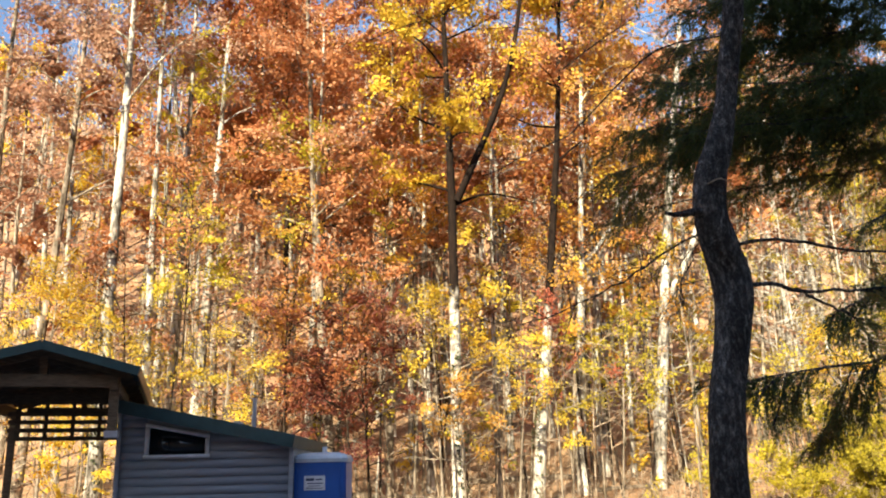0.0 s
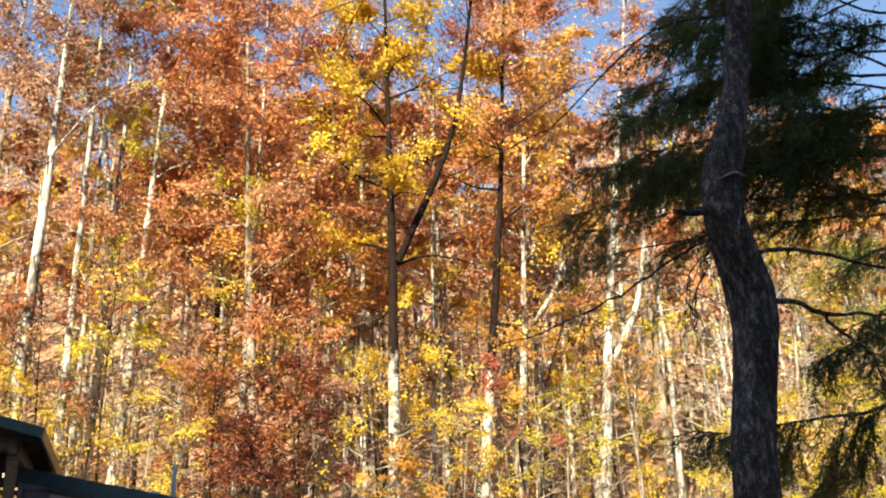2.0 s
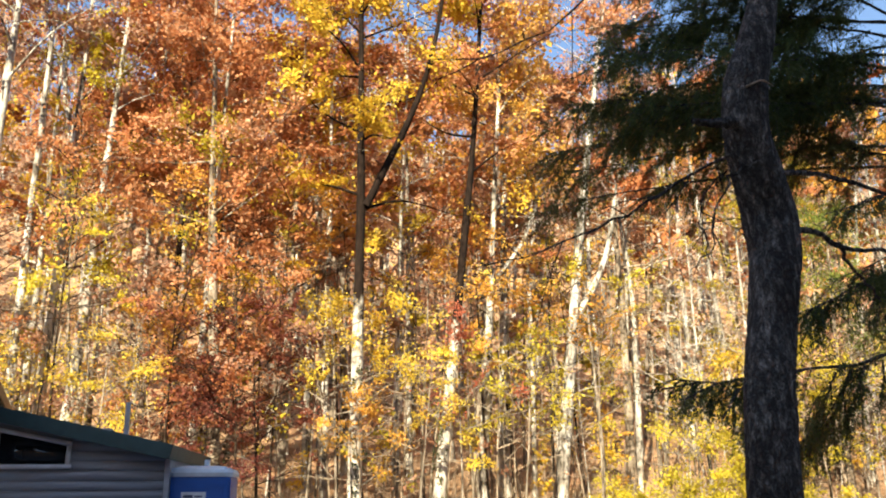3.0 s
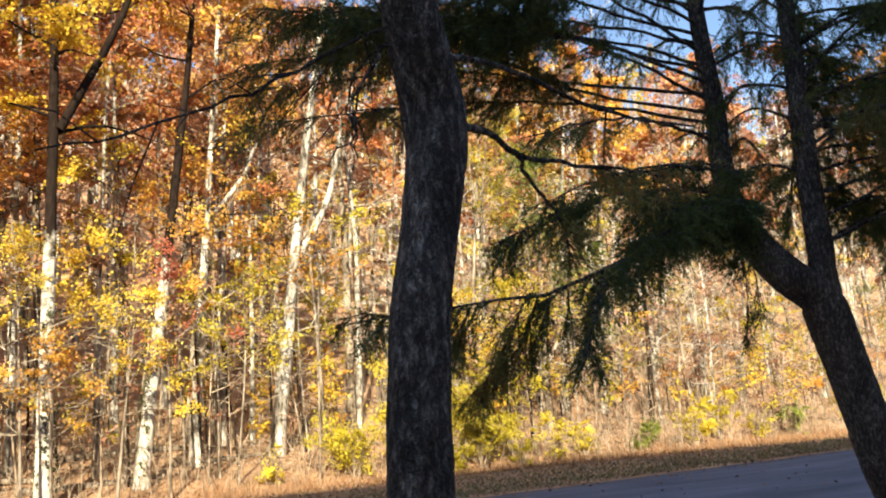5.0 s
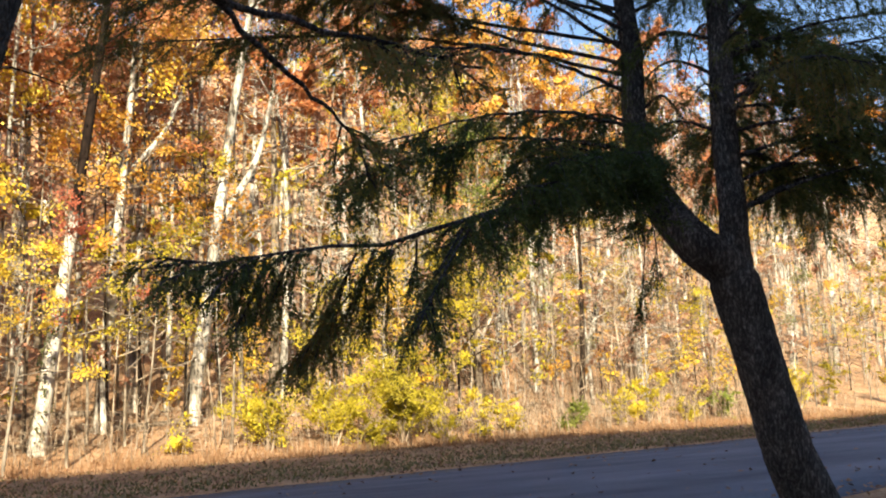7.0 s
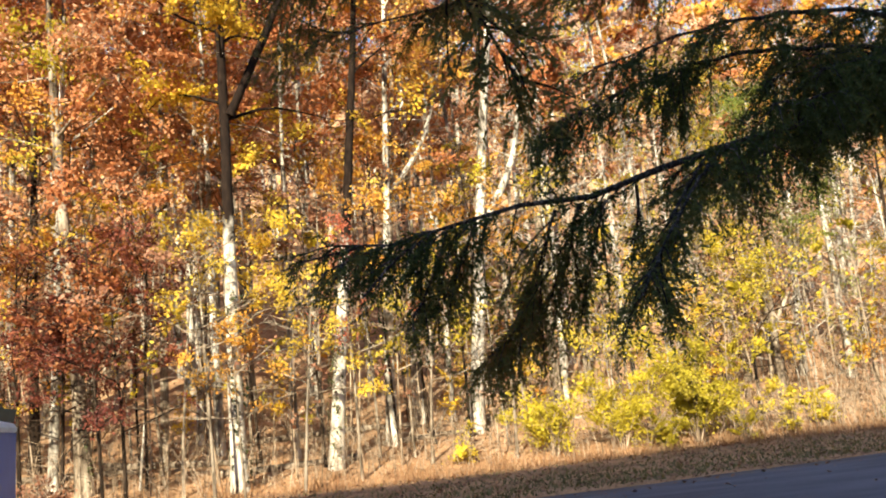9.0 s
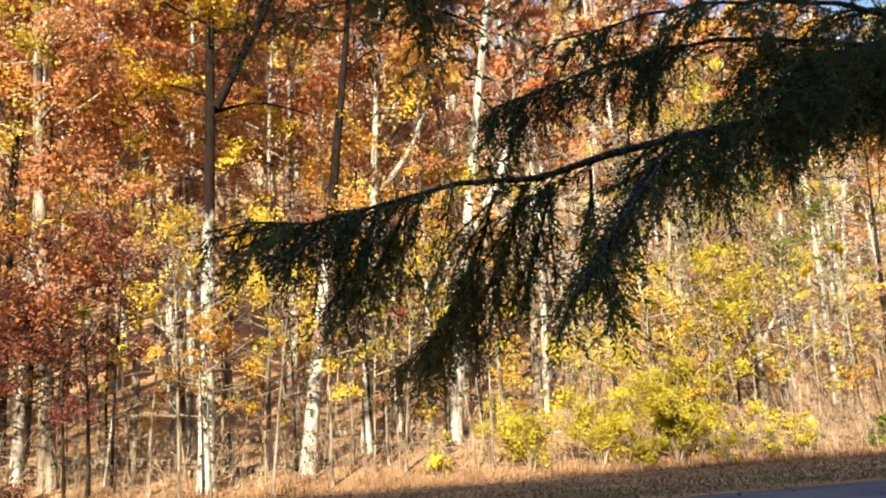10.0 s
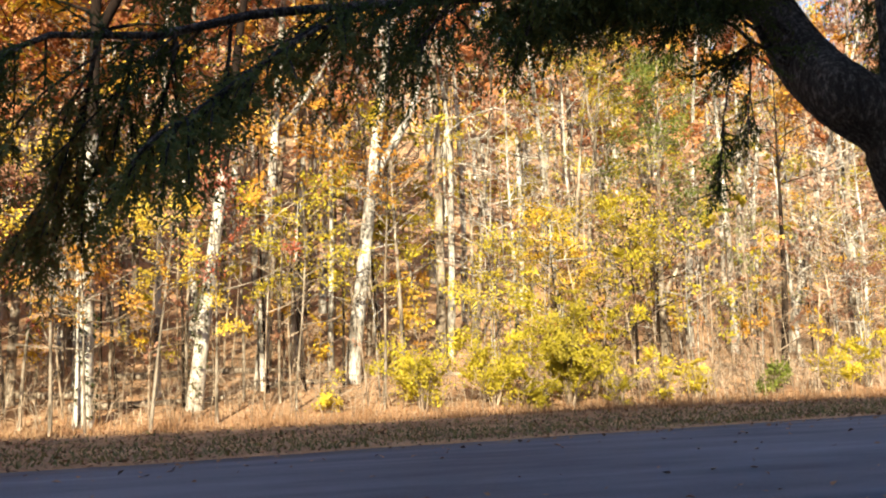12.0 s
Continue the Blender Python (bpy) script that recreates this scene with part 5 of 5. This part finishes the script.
# heavy boughs on the road side
for z_ in (3.5, 3.8, 4.1, 4.4, 4.7, 5.0, 5.3, 5.7, 6.1, 6.5):
    b_ = np.array([np.interp(z_, [p[2] for p in STEM_B1], [p[k] for p in STEM_B1]) for k in range(3)])
    for a_ in (rng_b.uniform(-70, -20), rng_b.uniform(-15, 40)):
        o_ = np.array([math.cos(radians(a_)), math.sin(radians(a_)), 0.0]) * rng_b.uniform(0.8, 1.1)
        dz_ = rng_b.uniform(-0.1, 0.35)
        add_branch(conifer_b, rng_b, [b_, b_ + o_ * 1.1 + np.array([0, 0, dz_ + 0.15]), b_ + o_ * 2.6 + np.array([0, 0, dz_])], 0.024, 0.4, density=1.8, start=0.2, side_len=0.75)


# ---------------------------------------------------------------- the clapboard shed
SX0, SX1, SY, SDEPTH = -6.6, -3.09, 17.6, 4.0


def shed_top(x):
    return 3.23 + (x - SX0) * (2.47 - 3.23) / (SX1 - SX0)


shed = thing("shed", 0, 0, 0, "grey clapboard shed with a dark green mono-pitch roof", "shed")


def build_shed():
    wx0, wx1, wz0 = -5.97, -4.83, 2.25          # window opening
    wtop = lambda x: shed_top(x) - 0.29
    # studs and sheathing behind the boards, left open at the window
    bm = bmesh.new()
    def prism(xa, xb, za, zb, y0, y1):
        v = [bm.verts.new(p) for p in ((xa, y0, za(xa)), (xb, y0, za(xb)), (xb, y0, zb(xb)), (xa, y0, zb(xa)), (xa, y1, za(xa)), (xb, y1, za(xb)), (xb, y1, zb(xb)), (xa, y1, zb(xa)))]
        for f in ((0, 1, 2, 3), (5, 4, 7, 6), (4, 0, 3, 7), (1, 5, 6, 2), (3, 2, 6, 7), (4, 5, 1, 0)):
            bm.faces.new([v[i] for i in f])
    zero = lambda x: -0.05
    prism(SX0, wx0, zero, shed_top, SY + 0.02, SY + 0.12)
    prism(wx1, SX1, zero, shed_top, SY + 0.02, SY + 0.12)
    prism(wx0, wx1, zero, lambda x: wz0, SY + 0.02, SY + 0.12)
    prism(wx0, wx1, wtop, shed_top, SY + 0.02, SY + 0.12)
    prism(SX0, SX1, zero, shed_top, SY + SDEPTH - 0.1, SY + SDEPTH)
    prism(SX0, SX0 + 0.1, zero, shed_top, SY + 0.12, SY + SDEPTH - 0.1)
    prism(SX1 - 0.1, SX1, zero, shed_top, SY + 0.12, SY + SDEPTH - 0.1)
    part("wall", bm, SIDING, shed)
    # lapped boards, each a piece
    pitch, z = 0.165, 0.0
    while z < 3.14:
        runs = [(SX0 + 0.07, SX1 - 0.07)]
        if z + pitch > wz0 - 0.06 and z < wtop(wx0) + 0.06:
            runs = [(SX0 + 0.07, wx0 - 0.075), (wx1 + 0.075, SX1 - 0.07)]
        for xa, xb in runs:
            # the board stops where the sloping eave meets it
            xe = min(xb, SX0 + (z + pitch - 3.23) * (SX1 - SX0) / (2.47 - 3.23)) if z + pitch > 2.47 else xb
            xl = min(xb, SX0 + (z - 3.23) * (SX1 - SX0) / (2.47 - 3.23)) if z > 2.47 else xb
            if xl - xa < 0.05:
                continue
            xe = max(xe, xa + 0.01)
            v = [(xa, SY - 0.012, z), (xl, SY - 0.012, z), (xe, SY + 0.008, z + pitch + 0.01), (xa, SY + 0.008, z + pitch + 0.01),
                 (xa, SY + 0.02, z), (xl, SY + 0.02, z), (xe, SY + 0.02, z + pitch + 0.01), (xa, SY + 0.02, z + pitch + 0.01)]
            me = fast_mesh("board", v, [(0, 1, 2, 3), (5, 4, 7, 6), (4, 0, 3, 7), (1, 5, 6, 2), (3, 2, 6, 7), (4, 5, 1, 0)])
            mesh_part("board", me, SIDING, shed)
        z += pitch
    box_part("corner_board", (SX0 - 0.02, SY - 0.03, 0, SX0 + 0.07, SY + 0.02, shed_top(SX0) - 0.05), SIDING, shed)
    box_part("corner_board", (SX1 - 0.07, SY - 0.03, 0, SX1 + 0.02, SY + 0.02, shed_top(SX1) - 0.03), SIDING, shed)
    # slanting window with white casing
    win = new("window")
    win.parent = shed
    win["label"] = "slant-topped window with white casing and dark glass"
    t = 0.075
    def quad_prism(name, pts, y0, y1, mat):
        v = [(x, y0, z_) for x, z_ in pts] + [(x, y1, z_) for x, z_ in pts]
        mesh_part(name, fast_mesh(name, v, [(0, 1, 2, 3), (5, 4, 7, 6), (4, 0, 3, 7), (1, 5, 6, 2), (3, 2, 6, 7), (4, 5, 1, 0)]), mat, win)
    y0, y1 = SY - 0.045, SY + 0.03
    quad_prism("window_sill", [(wx0 - t - 0.02, wz0 - t), (wx1 + t + 0.02, wz0 - t), (wx1 + t + 0.02, wz0), (wx0 - t - 0.02, wz0)], y0 - 0.02, y1, TRIM_WHITE)
    quad_prism("window_frame", [(wx0 - t, wz0), (wx0, wz0), (wx0, wtop(wx0)), (wx0 - t, wtop(wx0))], y0, y1, TRIM_WHITE)
    quad_prism("window_frame", [(wx1, wz0), (wx1 + t, wz0), (wx1 + t, wtop(wx1)), (wx1, wtop(wx1))], y0, y1, TRIM_WHITE)
    quad_prism("window_frame", [(wx0 - t, wtop(wx0)), (wx1 + t, wtop(wx1)), (wx1 + t, wtop(wx1) + t), (wx0 - t, wtop(wx0) + t)], y0, y1, TRIM_WHITE)
    quad_prism("pane", [(wx0, wz0), (wx1, wz0), (wx1, wtop(wx1)), (wx0, wtop(wx0))], SY + 0.035, SY + 0.045, GLASS)
    # roof slab with deep green fascia
    a = math.atan2(2.47 - 3.23, SX1 - SX0)
    ln = (SX1 - SX0) / math.cos(a)
    m = Matrix.Translation((SX0, SY, 3.23)) @ Matrix.Rotation(-a, 4, 'Y')
    box_part("roof", (-0.05, -0.30, 0.03, ln + 0.05, SDEPTH + 0.25, 0.10), ROOF_GREEN, shed, "dark green metal roof", 0.008, m)
    box_part("fascia", (-0.05, -0.33, -0.14, ln + 0.05, -0.302, 0.11), ROOF_GREEN, shed, "dark green fascia", 0.004, m)
    box_part("fascia", (ln + 0.052, -0.33, -0.14, ln + 0.08, SDEPTH + 0.25, 0.11), ROOF_GREEN, shed, "dark green fascia", 0.004, m)
    box_part("soffit", (0.0, -0.30, -0.02, ln + 0.04, -0.04, 0.005), TIMBER_OLD, shed, "", 0.003, m)
    for i in range(9):
        box_part("roof_rib", (0.12 + i * 0.41, -0.3, 0.1, 0.155 + i * 0.41, SDEPTH + 0.25, 0.125), ROOF_GREEN, shed, "", 0.004, m)
    # vent pipe
    bm = bmesh.new()
    bmesh.ops.create_cone(bm, cap_ends=True, segments=20, radius1=0.045, radius2=0.045, depth=0.75, matrix=Matrix.Translation((-3.96, SY + 0.35, 2.98)))
    bmesh.ops.create_cone(bm, cap_ends=True, segments=20, radius1=0.1, radius2=0.05, depth=0.07, matrix=Matrix.Translation((-3.96, SY + 0.35, 2.72)))
    part("vent_pipe", bm, PVC_GREY, shed, "grey plastic vent pipe")
    box_part("roof_vent", (-4.5, SY + 0.7, 2.8, -4.3, SY + 0.9, 2.92), PVC_GREY, shed, "low roof vent", 0.02)


build_shed()


# ---------------------------------------------------------------- the open timber pavilion
pavilion = thing("pavilion", -5.62, 15.5, 0, "open timber pavilion with a low green gable roof", "pavilion", turn=17.0)
PW, PD, EAVE, RIDGE = 3.0, 7.6, 3.68, 4.09      # width, depth, heights


def build_pavilion():
    for sx, nm in ((1, "roof_panel"), (-1, "roof_panel")):
        a = math.atan2(RIDGE - EAVE, PW / 2)
        ln = (PW / 2) / math.cos(a)
        m = Matrix.Translation((-PW / 2, 0, RIDGE)) @ Matrix.Rotation(sx * a, 4, 'Y')
        dims = (0.0, -0.25, 0.0, ln + 0.12, PD, 0.06) if sx > 0 else (-ln - 0.12, -0.25, 0.0, 0.0, PD, 0.06)
        box_part(nm, dims, ROOF_GREEN, pavilion, "dark green metal roofing", 0.006, m)
        fd = (0.0, -0.28, -0.1, ln + 0.12, -0.252, 0.065) if sx > 0 else (-ln - 0.12, -0.28, -0.1, 0.0, -0.252, 0.065)
        box_part("fascia", fd, ROOF_GREEN, pavilion, "dark green rake board", 0.004, m)
        ed = (ln + 0.122, -0.25, -0.1, ln + 0.15, PD, 0.05) if sx > 0 else (-ln - 0.15, -0.25, -0.1, -ln - 0.122, PD, 0.05)
        box_part("eave_board", ed, TIMBER_SUNLIT, pavilion, "timber eave board coloured orange-brown as if sunlit", 0.004, m)
        for i in range(9):
            y = 0.1 + i * 0.86
            rd = (0.03, y, -0.16, ln - 0.02, y + 0.05, -0.004) if sx > 0 else (-ln + 0.02, y, -0.16, -0.03, y + 0.05, -0.004)
            box_part("rafter", rd, TIMBER_OLD, pavilion, "", 0.004, m)
    for x in (-0.3, -PW - 0.1):
        for y in (0.2, PD / 2, PD - 0.4):
            foot = 2.62 if y < 1 and x > -1 else -0.05
            box_part("post", (x - 0.08, y - 0.08, foot, x + 0.08, y + 0.08, EAVE - 0.1), TIMBER_OLD, pavilion, "", 0.01)
        box_part("bracket", (x - 0.12, 0.08, 2.5, x + 0.12, 0.32, 2.62), PVC_GREY, pavilion, "grey metal bracket", 0.008) if x > -1 else None
        box_part("eave_beam", (x - 0.06, 0.0, EAVE - 0.36, x + 0.06, PD - 0.2, EAVE - 0.12), TIMBER_OLD, pavilion, "", 0.008)
    for y in (0.2, PD / 2, PD - 0.4):
        box_part("tie_beam", (-PW + 0.2, y - 0.13, EAVE - 0.3, -0.2, y - 0.085, EAVE - 0.08), TIMBER_OLD, pavilion, "", 0.006)
        box_part("king_post", (-PW / 2 - 0.07, y - 0.08, EAVE - 0.08, -PW / 2 + 0.07, y + 0.06, RIDGE - 0.06), TIMBER_OLD, pavilion, "", 0.006)
    for x in (-PW - 0.1,):
        for s in (1, -1):
            m = Matrix.Translation((x, 0.2, EAVE - 0.95)) @ Matrix.Rotation(radians(45 * s), 4, 'Y')
            if (x > -1) == (s < 0):
                box_part("knee_brace", (-0.04, -0.04, 0.0, 0.04, 0.04, 0.95), TIMBER_OLD, pavilion, "", 0.006, m)
    # horizontal slats hung across the far bays
    for i in range(4):
        z = EAVE - 0.5 - i * 0.17
        box_part("slat", (-PW + 0.4, PD / 2 - 0.16, z - 0.045, -0.4, PD / 2 - 0.125, z + 0.045), TIMBER_OLD, pavilion, "", 0.004)
    for i in range(5):
        x = -PW + 0.6 + i * 0.53
        box_part("batten", (x - 0.04, PD / 2 - 0.122, EAVE - 1.06, x + 0.04, PD / 2 - 0.09, EAVE - 0.3), TIMBER_OLD, pavilion, "", 0.004)


build_pavilion()


# ---------------------------------------------------------------- the portable toilet
def build_toilet():
    t = thing("portable_toilet", -2.58, 18.35, 0, "blue plastic portable toilet with a pale domed roof", "portable toilet")
    w, d, h = 0.53, 0.56, 2.06
    box_part("skid", (-w - 0.02, -d - 0.02, 0, w + 0.02, d + 0.02, 0.12), PLASTIC_PALE, t, "grey skid base", 0.02)
    box_part("body", (-w, -d, 0.12, w, d, h), PLASTIC_BLUE, t, "", 0.03)
    for x0, x1 in ((-w + 0.03, -w + 0.1), (w - 0.1, w - 0.03)):
        box_part("door_post", (x0, -d - 0.03, 0.14, x1, -d + 0.001, h - 0.08), PLASTIC_BLUE, t, "", 0.01)
    door = box_part("door", (-w + 0.12, -d - 0.024, 0.16, w - 0.12, -d + 0.002, h - 0.12), PLASTIC_BLUE, t, "", 0.008)
    box_part("door_handle", (w - 0.2, -d - 0.05, 1.0, w - 0.16, -d - 0.025, 1.16), PLASTIC_PALE, door, "", 0.008)
    for i in range(4):
        box_part("louvre", (-w + 0.16, -d - 0.034, h - 0.16 - i * 0.035, w - 0.16, -d - 0.022, h - 0.145 - i * 0.035), PLASTIC_BLUE, door, "", 0.003)
    sign = box_part("sign", (-0.3, -d - 0.034, 1.5, 0.12, -d - 0.0245, 1.78), PAPER, door, "white notice with dark print", 0.002)
    for x0, x1, z0, z1 in ((-0.26, -0.1, 1.68, 1.73), (-0.07, 0.06, 1.69, 1.72), (-0.24, 0.07, 1.62, 1.64), (-0.2, 0.03, 1.575, 1.59), (-0.26, 0.08, 1.53, 1.545)):
        box_part("print_bar", (x0, -d - 0.037, z0, x1, -d - 0.0345, z1), INK, sign, "", 0.0)
    # domed roof
    bm = bmesh.new()
    for k, (s, z) in enumerate(((1.04, h - 0.02), (1.06, h + 0.05), (0.98, h + 0.12), (0.7, h + 0.17), (0.3, h + 0.185))):
        ring = [bm.verts.new((sx * w * s, sy * d * s, z)) for sx, sy in ((-1, -0.82), (-0.82, -1), (0.82, -1), (1, -0.82), (1, 0.82), (0.82, 1), (-0.82, 1), (-1, 0.82))]
        if k:
            for i in range(8):
                bm.faces.new((old[i], old[(i + 1) % 8], ring[(i + 1) % 8], ring[i]))
        old = ring
    bm.faces.new(old)
    part("roof", bm, PLASTIC_PALE, t, "pale grey translucent roof")
    bm = bmesh.new()
    bmesh.ops.create_cone(bm, cap_ends=True, segments=16, radius1=0.05, radius2=0.05, depth=0.22, matrix=Matrix.Translation((-0.02, 0.3, h + 0.2)))
    part("vent_pipe", bm, PLASTIC_PALE, t)


build_toilet()
